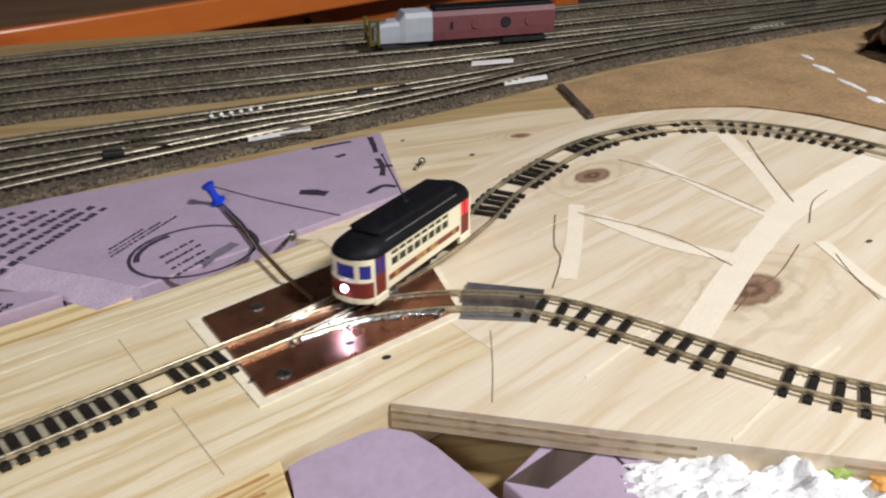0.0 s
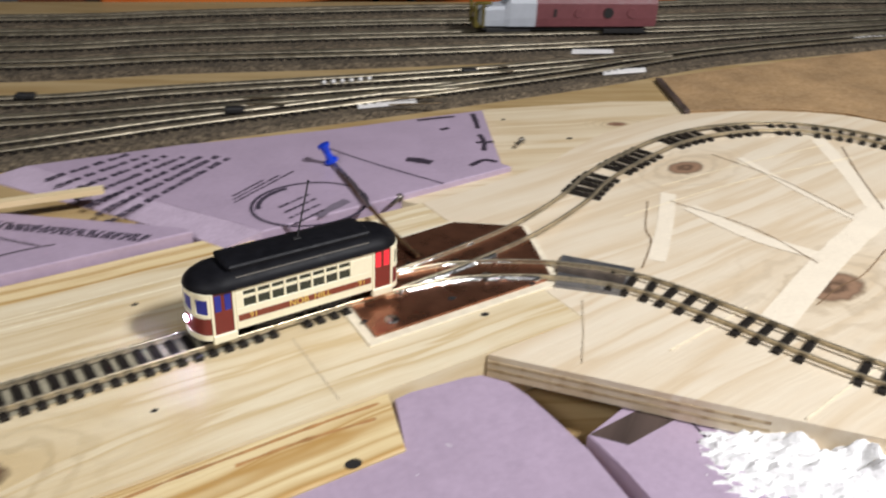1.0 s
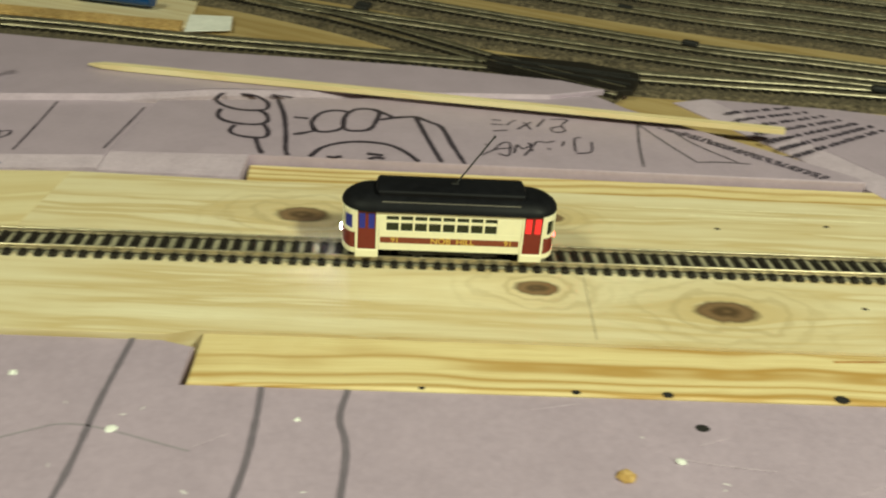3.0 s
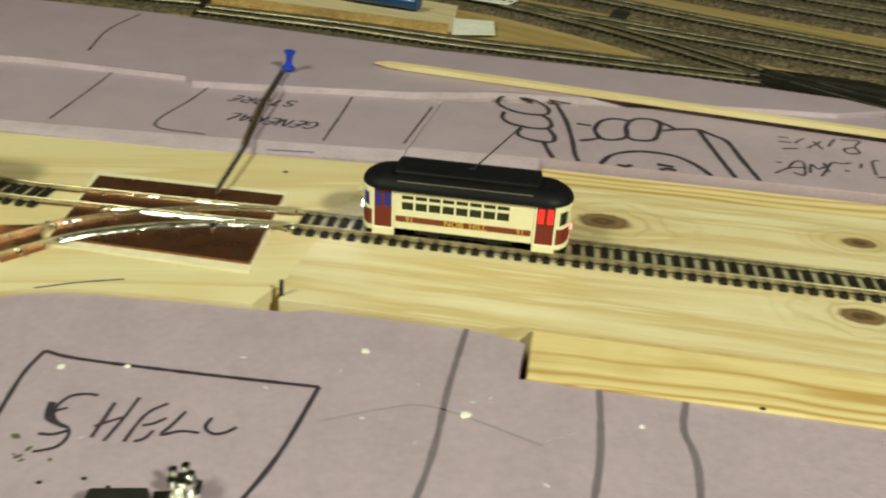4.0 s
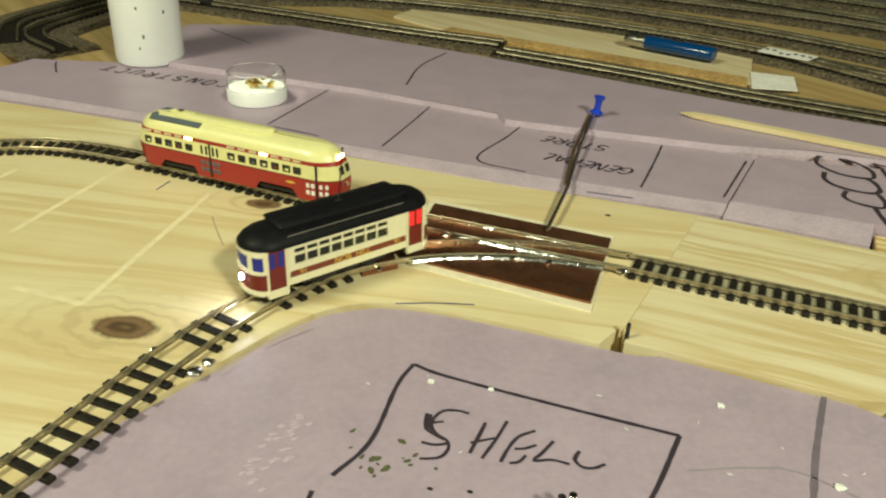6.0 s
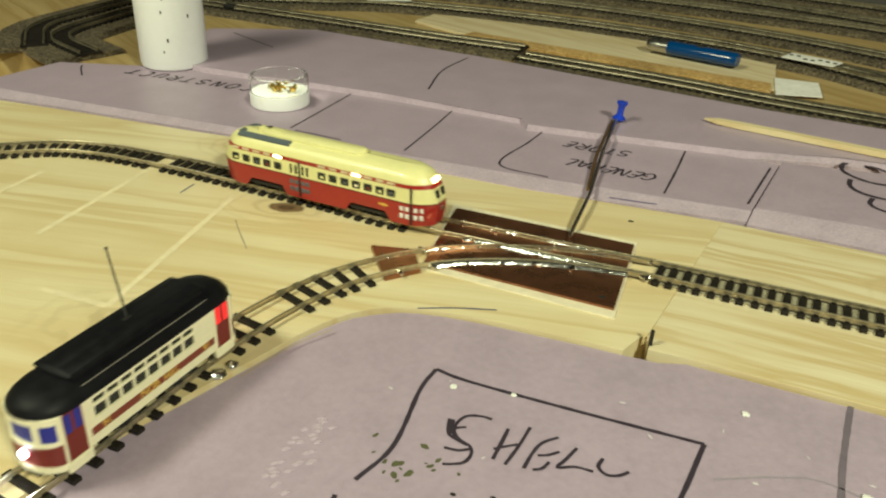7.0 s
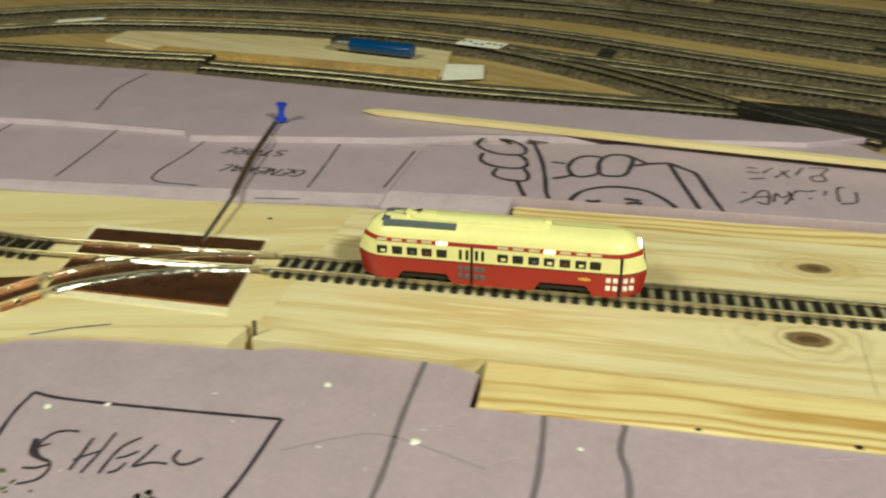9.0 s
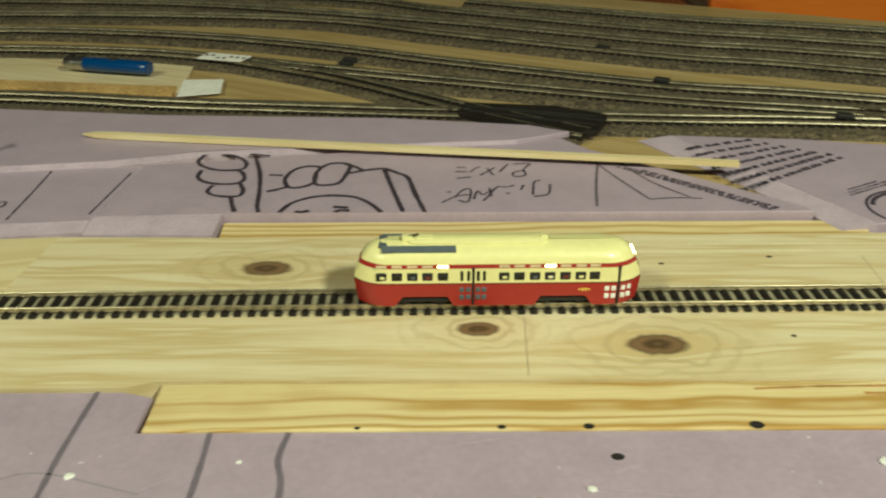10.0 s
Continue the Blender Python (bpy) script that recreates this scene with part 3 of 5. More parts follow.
UPPER_R = [(101.2, -2.2), (127.5, 0.2), (161, 6.2), (194, 17.3), (218, 29), (248.5, 38.2), (279.9, 44.8), (309.1, 43), (337.4, 33.3), (355.2, 16.4), (366.4, -5.3), (371.4, -27.3), (372.2, -44.8)]
track("loop_track", LOWER_R, "curved loop track with widely spaced black ties", [(72, 106), (115, 140), (149, 391)], 0.0, 6.3, "running tracks", 9)
track("loop_track", UPPER_R, "curved loop track with unevenly spaced black ties", [(104, 127), (137, 168), (183, 209), (217, 238), (245, 258), (265, 332)], 0.0, 5.3, "running tracks", 6)
UPPER_L = [(-245.1, -3), (-279.3, -4.3), (-308, -4.9), (-337.2, -5.5), (-362.8, -3.2), (-392.5, -2.4), (-420, -1.6), (-447.1, -2.2), (-474.1, -5), (-495.6, -14.1), (-520.7, -38.3), (-531.2, -83.6), (-509.2, -140), (-461.9, -180.5)]
LOWER_L = [(-245.2, -3.8), (-263, -6.2), (-281, -11), (-298.1, -18.7), (-311.5, -28.3), (-322.3, -40.7), (-330.3, -54.1), (-335.6, -68.5), (-339.2, -84), (-341.4, -99.5), (-342.6, -115.2), (-343.1, -132.9), (-344.3, -156.7), (-348.6, -196.8)]
track("loop_track", UPPER_L, "curved loop track with black plastic ties", [(84, 193), (201, 380)], 0.0, 4.3, "running tracks")
track("loop_track", LOWER_L, "sharply curved loop track with skewed black ties", [(95, 125), (136, 150), (161, 240)], 0.0, 6.2, "running tracks", 10)

# ---- turnouts: rails soldered on copper-clad plates ----
def plate(parent, pts, z0=0.05, z1=1.3, mat=None):
    bm = bmesh.new()
    prism(bm, pts, z0, z1)
    return part("copper_plate", bm, mat or COPPER, parent)


def blobs(parent, places, seed):
    rnd = random.Random(seed)
    first = None
    for x, y in places:
        if first is None:
            bm = bmesh.new()
            bmesh.ops.create_icosphere(bm, subdivisions=2, radius=1.0)
            for v in bm.verts:
                v.co *= 1 + 0.35 * noise.noise(v.co * 1.7)
            ob = part("solder_blob", bm, SOLDER, parent, "", True)
            first = ob.data
        else:
            ob = sibling("solder_blob", first, parent)
        s = rnd.uniform(0.9, 1.5)
        ob.matrix_basis = mm_pose(x, y, 1.5, 0, 0, rnd.uniform(0, 180)) @ Matrix.Diagonal((s * 1.5, s * 0.8, s * 0.62, 1))


PALEBED = plain("chalky_filler", (0.74, 0.66, 0.50), 0.85, 0, 0.12, 300, 0.6)
OXIDE = plain("darkened_solder", (0.16, 0.13, 0.11), 0.4, 0.6, 0.4, 300, 0.4)
turnout_r = empty("turnout", "hand-laid turnout soldered on a brown copper-clad plate", "turnout", "turnouts")
plate(turnout_r, [(82.9, -24.7), (88.3, 21.1), (143.5, 24.3), (162.8, 9.4), (147.5, -24.5)])
plate(turnout_r, [(145.5, -28.4), (160.9, -14.1), (175.4, -33.4), (160, -43.3)], 0.05, 1.1, TINNED)
plate(turnout_r, [(151.3, -21.8), (157, -17.7), (169.7, -35.6), (163.9, -39.5)], 1.1, 1.3, OXIDE)
turnout_l = empty("turnout", "hand-laid turnout soldered on a polished copper-clad plate", "turnout", "turnouts")
plate(turnout_l, [(-249.3, -31.5), (-253.5, 12.2), (-318.5, 11.6), (-311.7, -30.2)])
plate(turnout_l, [(-332.2, -28.2), (-318.6, -24.5), (-310.4, -36), (-318, -45.6)])
for parent, pts in ((turnout_r, [(79.5, -27.5), (84.5, 24), (144, 26.5), (166, 10), (149, -27.5)]), (turnout_l, [(-248, -35.5), (-253, 16), (-322, 16), (-311, -33.5)])):
    bm = bmesh.new()
    prism(bm, pts, 0.02, 0.5, 0.15, 1)
    part("plate_bed", bm, PALEBED, parent, "chalky pale filler round the plate")
for parent, lines in ((turnout_r, ([(86.8, -2.5), (101.2, -2.7)],)), (turnout_l, ([(-245.1, -3.2), (-243.2, -3.2)],))):
    for pts in lines:
        rails(parent, [Vector((*p, 0)) for p in pts], 1.2)
path_r, path_l = along(curve(LOWER_R, 6)), along(curve(LOWER_L, 6))
path_u, path_v = along(curve(UPPER_R, 6)), along(curve(UPPER_L, 6))
for parent, sets in ((turnout_r, (path_r[:9], path_u[:7])), (turnout_l, (path_l[:15], path_v[:12]))):
    places = []
    for i, pairs in enumerate(sets):
        for k, (p, d) in enumerate(pairs):
            n = Vector((-d.y, d.x, 0))
            if k % 2 == 0:
                places.append(tuple((p + n * (GAUGE / 2 + 1.0))[:2]))
            if k % 3 != 1:
                places.append(tuple((p - n * (GAUGE / 2 + 1.0))[:2]))
    blobs(parent, places, 3)
for parent, line, n0, n1 in ((turnout_l, LOWER_L, 2, 25), (turnout_l, UPPER_L, 3, 20), (turnout_r, LOWER_R, 1, 17), (turnout_r, UPPER_R, 2, 14)):
    pairs = along(curve(line, 3.0))[n0:n1]
    for s in (-1, 1):
        bm = bmesh.new()
        seam = [p + Vector((-d.y, d.x, 0)) * (s * (GAUGE / 2 + 0.75) + 0.5 * noise.noise((p.x * 0.2, p.y * 0.2, s))) for p, d in pairs]
        sweep(bm, seam, [(-1.1, 1.25), (1.1, 1.25), (0.7, 2.0), (0.0, 2.4), (-0.7, 2.05)])
        part("solder_seam", bm, SOLDER, parent, "bright uneven solder seam", True)

# ---- cream trolley ----
PALEPANE_T = plain("worn_gutter", (0.22, 0.20, 0.17), 0.5)
def stadium(half_l, half_w, round_l, n=10):
    """A plan outline with elliptical ends."""
    out = []
    for i in range(n + 1):
        a = -math.pi / 2 + math.pi * i / n
        out.append((half_l - round_l + round_l * math.cos(a), half_w * math.sin(a)))
    for i in range(n + 1):
        a = math.pi / 2 + math.pi * i / n
        out.append((-half_l + round_l + round_l * math.cos(a), half_w * math.sin(a)))
    return out


def loft(bm, rings, caps=True):
    made = [[bm.verts.new(p) for p in ring] for ring in rings]
    n = len(rings[0])
    for a, b in zip(made, made[1:]):
        for i in range(n):
            bm.faces.new((a[i], a[(i + 1) % n], b[(i + 1) % n], b[i]))
    if caps:
        bm.faces.new(made[0][::-1])
        bm.faces.new(made[-1])


def words(name, text, size, mat, parent, m):
    data = bpy.data.curves.new(name, "FONT")
    data.body, data.size, data.align_x, data.align_y, data.extrude = text, size * MM, "CENTER", "CENTER", 0.04 * MM
    tmp = new(name, data)
    mesh = bpy.data.meshes.new_from_object(tmp.evaluated_get(bpy.context.evaluated_depsgraph_get()))
    bpy.data.objects.remove(tmp)
    mesh.materials.clear()
    mesh.materials.append(mat)
    ob = new(name, mesh)
    ob.parent = parent
    ob.matrix_basis = m
    return ob


def wheelset(thing, x, r=2.6, gauge=9.0):
    bm = bmesh.new()
    for s in (-1, 1):
        cyl(bm, (x, s * gauge / 2, 3.1 + r), r, 1.4, 20, None, Matrix.Rotation(radians(90), 4, "X"))
    rod(bm, (x, -gauge / 2, 3.1 + r), (x, gauge / 2, 3.1 + r), 0.6)
    part("wheelset", bm, UNDER, thing, "", True)


def build_trolley():
    t = empty("trolley", "cream and maroon model trolley with a black roof on the track", "trolley car")
    hw, sill, win0, win1, eave = 7.6, 6.9, 13.2, 18.1, 19.4
    # side walls with openings: sill panel, posts, rails
    for s in (-1, 1):
        bm = bmesh.new()
        box(bm, (0, s * (hw - 0.4), (sill + win0) / 2), (41.5, 0.8, win0 - sill), 0.08)
        box(bm, (0, s * (hw - 0.4), (win1 + eave) / 2), (41.5, 0.8, eave - win1), 0.08)
        box(bm, (0, s * (hw - 0.42), 16.3), (41.0, 0.6, 0.75))
        for i in range(9):
            x, w = -18.78 + i * 4.07, 0.6
            if i == 0:
                x, w = -19.65, 2.2
            if i == 8:
                x, w = 17.15, 7.2
            box(bm, (x, s * (hw - 0.4), (win0 + win1) / 2), (w, 0.8, win1 - win0 + 0.02), 0.06)
        part("side_wall", bm, CREAM, t)
        for i in range(8):
            bm = bmesh.new()
            box(bm, (-16.75 + i * 4.07, s * (hw - 0.62), (win0 + win1) / 2), (3.6, 0.15, win1 - win0))
            part("window_pane", bm, GLASSDARK, t)
        bm = bmesh.new()
        box(bm, (0, s * (hw + 0.03), 10.3), (40.6, 0.1, 1.95), 0.03)
        band = part("name_band", bm, BANDRED, t, "brown-red band with gold lettering")
        for text, x, size in (("NOB  HILL", 0.8, 2.75), ("91", -16, 2.5), ("91", 17.2, 2.5)):
            words("lettering", text, size, GOLD, band, mm_pose(x * (1 if s < 0 else -1), s * (hw + 0.1), 10.3, 90, 0, 0 if s < 0 else 180))
        for e in (-1, 1):
            bm = bmesh.new()
            box(bm, (e * 24.2, s * (hw - 0.55), 12.9), (5.4, 0.6, 12.8), 0.1)
            door = part("door", bm, DOORRED, t, "maroon folding door")
            for k in (-1, 1):
                bm = bmesh.new()
                box(bm, (e * 24.2 + k * 1.35, s * (hw - 0.22), 16.2), (1.75, 0.12, 4.8), 0.1)
                part("door_pane", bm, (BLUELIGHT if e < 0 else REDLIGHT_DIM), door)
                bm = bmesh.new()
                box(bm, (e * 24.2 + k * 3.0, s * (hw - 0.3), 12.6), (0.75, 0.7, 13.6), 0.1)
                part("door_post", bm, CREAM, t)
            bm = bmesh.new()
            box(bm, (e * 24.2, s * (hw - 0.5), 5.6), (6.8, 1.6, 2.6), 0.25)
            part("step", bm, CREAM, t)
    # rounded platforms at both ends
    for e in (-1, 1):
        def arc(r_out, z, n=14, hw2=hw - 0.15):
            return [(e * (27.4 + 1.75 * r_out * math.cos(a)), hw2 * math.sin(a), z) for a in [-math.pi / 2 + math.pi * i / n for i in range(n + 1)]]

        def shell(name, z0, z1, r, mat, hw2=hw - 0.15, parent=t, pad=0.0, a0=0, a1=14, label=""):
            bm = bmesh.new()
            lo, hi = arc(r, z0, 14, hw2)[a0:a1 + 1], arc(r, z1, 14, hw2)[a0:a1 + 1]
            li, hi2 = arc(r - 0.5, z0, 14, hw2 - 0.5)[a0:a1 + 1], arc(r - 0.5, z1, 14, hw2 - 0.5)[a0:a1 + 1]
            rows = [[bm.verts.new(p) for p in row] for row in (lo, hi, hi2, li)]
            for k in range(4):
                p, q = rows[k], rows[(k + 1) % 4]
                for i in range(len(p) - 1):
                    bm.faces.new((p[i], p[i + 1], q[i + 1], q[i]))
            for i in (0, -1):
                bm.faces.new([row[i] for row in rows])
            return part(name, bm, mat, parent, label, True)

        shell("dash_rim", 5.6, 7.2, 2.5, CREAM)
        shell("dash_panel", 7.2, 12.4, 2.35, DOORRED, hw - 0.25, t, 0, 0, 14, "maroon dash panel")
        shell("dash_sill", 12.4, 13.4, 2.5, CREAM)
        shell("window_head", 17.9, 19.5, 2.4, CREAM)
        for k in (0, 4, 9, 13):
            shell("window_post", 13.4, 17.9, 2.45, CREAM, hw - 0.15, t, 0, k, k + 1)
        for k in (1, 5, 10):
            shell("end_pane", 13.4, 17.9, 2.15, BLUELIGHT if e < 0 else GLASSDARK, hw - 0.45, t, 0, k, k + (3 if k != 5 else 4))
        bm = bmesh.new()
        cyl(bm, (e * 31.65, 0, 10.2), 0.95, 0.9, 16, 0.8, Matrix.Rotation(radians(90), 4, "Y"))
        lamp = part("headlight", bm, HEADLIGHT if e < 0 else REDLIGHT, t, "glowing headlight" if e < 0 else "glowing red tail light", True)
        if e < 0:
            bm = bmesh.new()
            cyl(bm, (-31.35, 0, 10.2), 1.35, 1.1, 16, 1.2, Matrix.Rotation(radians(-90), 4, "Y"))
            part("lamp_rim", bm, REDLENS, t, "red translucent rim of the headlight", True)
        bm = bmesh.new()
        box(bm, (e * 30.0, 0, 4.6), (2.6, 5.0, 1.0), 0.2)
        part("fender", bm, UNDER if e < 0 else DOORRED, t)
    bm = bmesh.new()
    loft(bm, [[(x, y, z) for x, y in stadium(hl, w, rl)] for hl, w, rl, z in ((31.4, 7.9, 7.7, 19.3), (31.8, 8.3, 8.0, 19.5), (31.7, 8.25, 8.0, 20.2), (31.0, 7.6, 7.8, 21.3), (29.2, 6.4, 6.9, 22.6), (26.0, 5.0, 6.0, 23.3), (22.5, 4.0, 5.0, 23.5))])
    roof = part("roof", bm, ROOFBLACK, t, "matt black arched roof", True)
    bm = bmesh.new()
    loft(bm, [[(x, y, z) for x, y in stadium(hl, w, 0.8, 6)] for hl, w, z in ((21.4, 5.2, 22.4), (21.4, 5.2, 24.2), (21.9, 5.6, 24.5), (21.6, 5.2, 25.0), (21.0, 2.5, 25.5))])
    part("clerestory", bm, ROOFBLACK, roof, "", True)
    bm = bmesh.new()
    box(bm, (0, -6.75, 22.15), (40, 0.2, 0.3))
    box(bm, (0, 6.75, 22.15), (40, 0.2, 0.3))
    part("gutter", bm, PALEPANE_T, roof, "pale worn gutter line")
    bm = bmesh.new()
    rod(bm, (1.0, 0, 25.2), (13.5, 17.5, 33.5), 0.26, 6)
    bmesh.ops.create_icosphere(bm, subdivisions=1, radius=0.5, matrix=Matrix.Translation((13.5, 17.5, 33.5)))
    box(bm, (1.0, 0, 25.4), (2.2, 1.2, 0.7), 0.1)
    part("trolley_pole", bm, UNDER, t)
    bm = bmesh.new()
    box(bm, (0, 0, 6.2), (46, 11.5, 1.0), 0.1)
    box(bm, (0, 0, 4.9), (30, 9.8, 1.8), 0.2)
    for x in (-9, 9):
        for s in (-1, 1):
            box(bm, (x, s * 5.6, 5.4), (9.0, 0.9, 1.5), 0.2)
    part("underframe", bm, UNDER, t)
    for x in (-9, 9):
        wheelset(t, x, 2.3)
    return t


REDLIGHT_DIM = glow("cab_red_light", (0.75, 0.02, 0.03), 0.7)


# ---- red and cream streamlined tram ----
def build_tram():
    t = empty("streamlined_tram", "red and pale yellow streamlined model tram with lit windows", "tram")
    hl, hw = 44.0, 8.0

    def width(x):
        e = max(0.0, (x - 33.0) / 11.0 if x > 0 else (-36.0 - x) / 11.0)
        return hw * (1 - e ** 2.6 * 0.62)

    xs = [-47 + 91 * i / 91 for i in range(92)]

    def side(x, f):
        return width(x) * f

    def arch(x):
        lift = 4.2
        for c in (-25.3, 19.4):
            u = (9.3 - abs(x - c)) / 2.0
            lift = max(lift, 4.2 + 3.0 * min(1, max(0, u)))
        return lift

    def skin(name, levels, mat, parent=t, label="", bottom=None):
        """A band of the body between levels (share of half width, height, set-back at the ends)."""
        bm = bmesh.new()
        rings = []
        for k, (f, z, back) in enumerate(levels):
            ring = []
            for s in (-1, 1):
                seq = xs if s < 0 else xs[::-1]
                for x in seq:
                    zz = bottom(x) if (bottom and k == 0) else z
                    ring.append((x * (hl - back) / hl, s * side(x, f), zz))
            rings.append(ring)
        loft(bm, rings, False)
        return part(name, bm, mat, parent, label, True)

    skin("skirt", [(0.965, 4.2, 1.0), (0.99, 8.0, 0.3), (1.0, 10.4, 0.0), (1.0, 11.4, 0.0)], RED, t, "glossy red lower body", arch)
    skin("belt_line", [(1.006, 11.4, -0.05), (1.006, 11.9, -0.05)], DOORRED)
    skin("window_band", [(1.0, 11.9, 0.0), (0.985, 15.0, 0.9), (0.975, 16.6, 1.6)], YELLOW)
    skin("letter_board", [(0.98, 16.6, 1.55), (0.972, 17.9, 2.3)], RED, t, "thin red stripe under the roof")
    roof = skin("roof", [(0.972, 17.9, 2.3), (0.95, 18.9, 2.9), (0.86, 20.3, 4.0), (0.68, 21.4, 5.6), (0.40, 22.1, 7.5), (0.02, 22.35, 9.5)], YELLOW, t, "smooth pale yellow roof")
    bm = bmesh.new()
    loft(bm, [[(x - 8, y, z) for x, y in stadium(l, w, w * 0.9, 6)] for l, w, z in ((22.5, 3.4, 21.4), (22.3, 3.3, 22.7), (21.6, 2.6, 23.2))])
    part("roof_duct", bm, YELLOW, roof, "", True)
    bm = bmesh.new()
    for k in (-1, 1):
        box(bm, (-26.4, k * 5.15, 21.65), (23.0, 2.5, 0.5), 0.1, Matrix.Rotation(radians(-k * 25), 4, "X"))
    box(bm, (-37.6, 0, 21.85), (2.6, 8.2, 0.6), 0.15)
    part("roof_mat", bm, GREY, roof, "slate-grey mat round the pole base")
    for x, y, s in ((-30, 0, (3.5, 2.6, 1.6)), (-24.5, 0, (5.5, 2.8, 1.2)), (13, 0, (2.4, 1.6, 1.4))):
        bm = bmesh.new()
        box(bm, (x, y, 22.9), s, 0.3, None, 2)
        part("roof_fitting", bm, YELLOW, roof)
    bm = bmesh.new()
    rod(bm, (-31, 0, 23.2), (-26.5, 0, 24.2), 0.3, 6)
    part("pole_base", bm, UNDER, roof)
    windows = [-38.1, -33.3, -28.5, -23.8, -19.0] + [0.1, 4.8, 9.7, 14.4, 19.2, 24.0, 28.4]
    upper = [-38.1, -33.3, -28.5, -23.8, -19.0, 0.1, 4.8, 9.7, 14.4, 19.2, 24.0, 28.4]
    for s in (-1, 1):
        for i, x in enumerate(windows):
            bm = bmesh.new()
            box(bm, (x, s * (width(x) * 0.992 - 0.05), 13.95), (3.3, 0.3, 2.6), 0.25, None, 2)
            frame_part = part("window", bm, UNDER, t)
            bm = bmesh.new()
            box(bm, (x + 0.2, s * (width(x) * 0.992 + 0.08), 13.7), (1.5, 0.12, 0.9), 0.1)
            part("seat_glimpse", bm, (YELLOW, GLASSDARK, GREY, CREAM, GLASSDARK)[i % 5] if i not in (3, 9) else DOORRED, frame_part)
        for i, x in enumerate(upper):
            bm = bmesh.new()
            box(bm, (x, s * (width(x) * 0.976 + 0.02), 17.25), (3.3, 0.2, 0.8), 0.15, None, 2)
            part("standee_window", bm, WARMLIGHT if i in (4, 8) else LITPANE, t, "lit upper window" if i in (4, 8) else "")
        for x, lit in ((-9.5, GREY), (36.2, PAPER)):
            w = width(x)
            turn = Matrix.Rotation(-s * math.atan2(width(x - 2) - width(x + 2), 4.0) * (1), 4, "Z")
            bm = bmesh.new()
            box(bm, (x, s * (w + 0.02), 10.8), (0.75, 0.35, 12.6 if x > 0 else 12.2), 0.1)
            door = part("door", bm, UNDER, t, "folding door with small square panes")
            for k in range(4):
                dx = (-3.6, -1.5, 1.5, 3.4)[k]
                wx = width(x + dx)
                for zz in (7.2, 9.7):
                    bm = bmesh.new()
                    box(bm, (x + dx, s * (wx * 0.995 + 0.02), zz), (1.5, 0.3, 1.6), 0.15)
                    box(bm, (x + dx, s * (wx * 0.995 + 0.1), zz), (0.7, 0.3, 0.7), 0.05)
                    part("door_pane", bm, lit, door)
                if x < 0:
                    bm = bmesh.new()
                    box(bm, (x + dx, s * (wx + 0.01), 14.2), (0.9, 0.25, 3.2), 0.1)
                    part("door_window", bm, GLASSDARK, door)
    for y in (-2.6, 2.6):
        bm = bmesh.new()
        box(bm, (42.9, y * 0.7, 14.5), (0.8, 2.7, 3.0), 0.3, Matrix.Rotation(radians(-14), 4, "Y"), 2)
        part("windscreen", bm, GLASSDARK, t)
    bm = bmesh.new()
    cyl(bm, (44.0, 0, 9.6), 0.9, 0.7, 16, 0.8, Matrix.Rotation(radians(90), 4, "Y"))
    part("headlight", bm, STEEL, t, "small chrome headlight", True)
    bm = bmesh.new()
    box(bm, (41.2, 0, 18.6), (1.2, 4.6, 1.3), 0.3, Matrix.Rotation(radians(-25), 4, "Y"), 2)
    part("destination_box", bm, WARMLIGHT, t, "glowing destination box")
    bm = bmesh.new()
    box(bm, (-1.5, 0, 5.9), (80, 9.5, 2.6), 0.3)
    for x in (-25.3, 19.4):
        box(bm, (x, 0, 5.6), (17.0, 13.6, 1.6), 0.3)
        for k in (-1, 1):
            for s in (-1, 1):
                cyl(bm, (x + k * 5.6, s * 5.0, 5.7), 2.2, 1.4, 18, None, Matrix.Rotation(radians(90), 4, "X"))
    part("underframe", bm, UNDER, t)
    bm = bmesh.new()
    box(bm, (-46.6, -1.5, 9.2), (0.4, 3.6, 0.9), 0.1)
    part("number_plate", bm, GOLD, t, "small pale bar")
    bm = bmesh.new()
    for k in range(4):
        box(bm, (25.4 + k * 1.0 - 1.5, -8.03, 9.5), (0.7, 0.12, (0.5, 0.9, 0.9, 0.5)[k]))
    part("emblem", bm, GOLD, t, "small pale emblem bars")
    for piece in [t] + list(t.children_recursive):
        if piece.type == "MESH":
            for v in piece.data.vertices:
                v.co.z = (4.2 + (v.co.z / MM - 4.2) * 1.08) * MM
    return t


# upper panes: interior light put into a pale colour that does not glow
LITPANE = plain("lit_pane_colour", (0.68, 0.56, 0.38), 0.25)
trolley = build_trolley()
tram = build_tram()

# ---- diesel locomotive on the yard ----
loco = empty("locomotive", "unfinished maroon and grey model diesel locomotive on the yard track", "locomotive", "", "", mm_pose(366, 222, 3.4, 0, 0, -25.0))
bm = bmesh.new()
sec = [(-7.6, 4.5), (7.6, 4.5), (8.0, 9.0), (8.0, 17.0), (6.6, 19.6), (-6.6, 19.6), (-8.0, 17.0), (-8.0, 9.0)]
loft(bm, [[(x, y, z) for y, z in sec] for x in (-16, 50)])
part("body", bm, LOCORED, loco, "faded maroon body shell")
bm = bmesh.new()
loft(bm, [[(x, y * f, 4.5 + (z - 4.5) * g) for y, z in sec] for x, f, g in ((-16.1, 1.02, 1.01), (-30, 1.02, 1.01), (-33, 0.9, 0.72), (-43, 0.86, 0.68), (-46, 0.6, 0.5))])
part("cab", bm, LOCOGREY, loco, "grey primed cab and nose")
bm = bmesh.new()
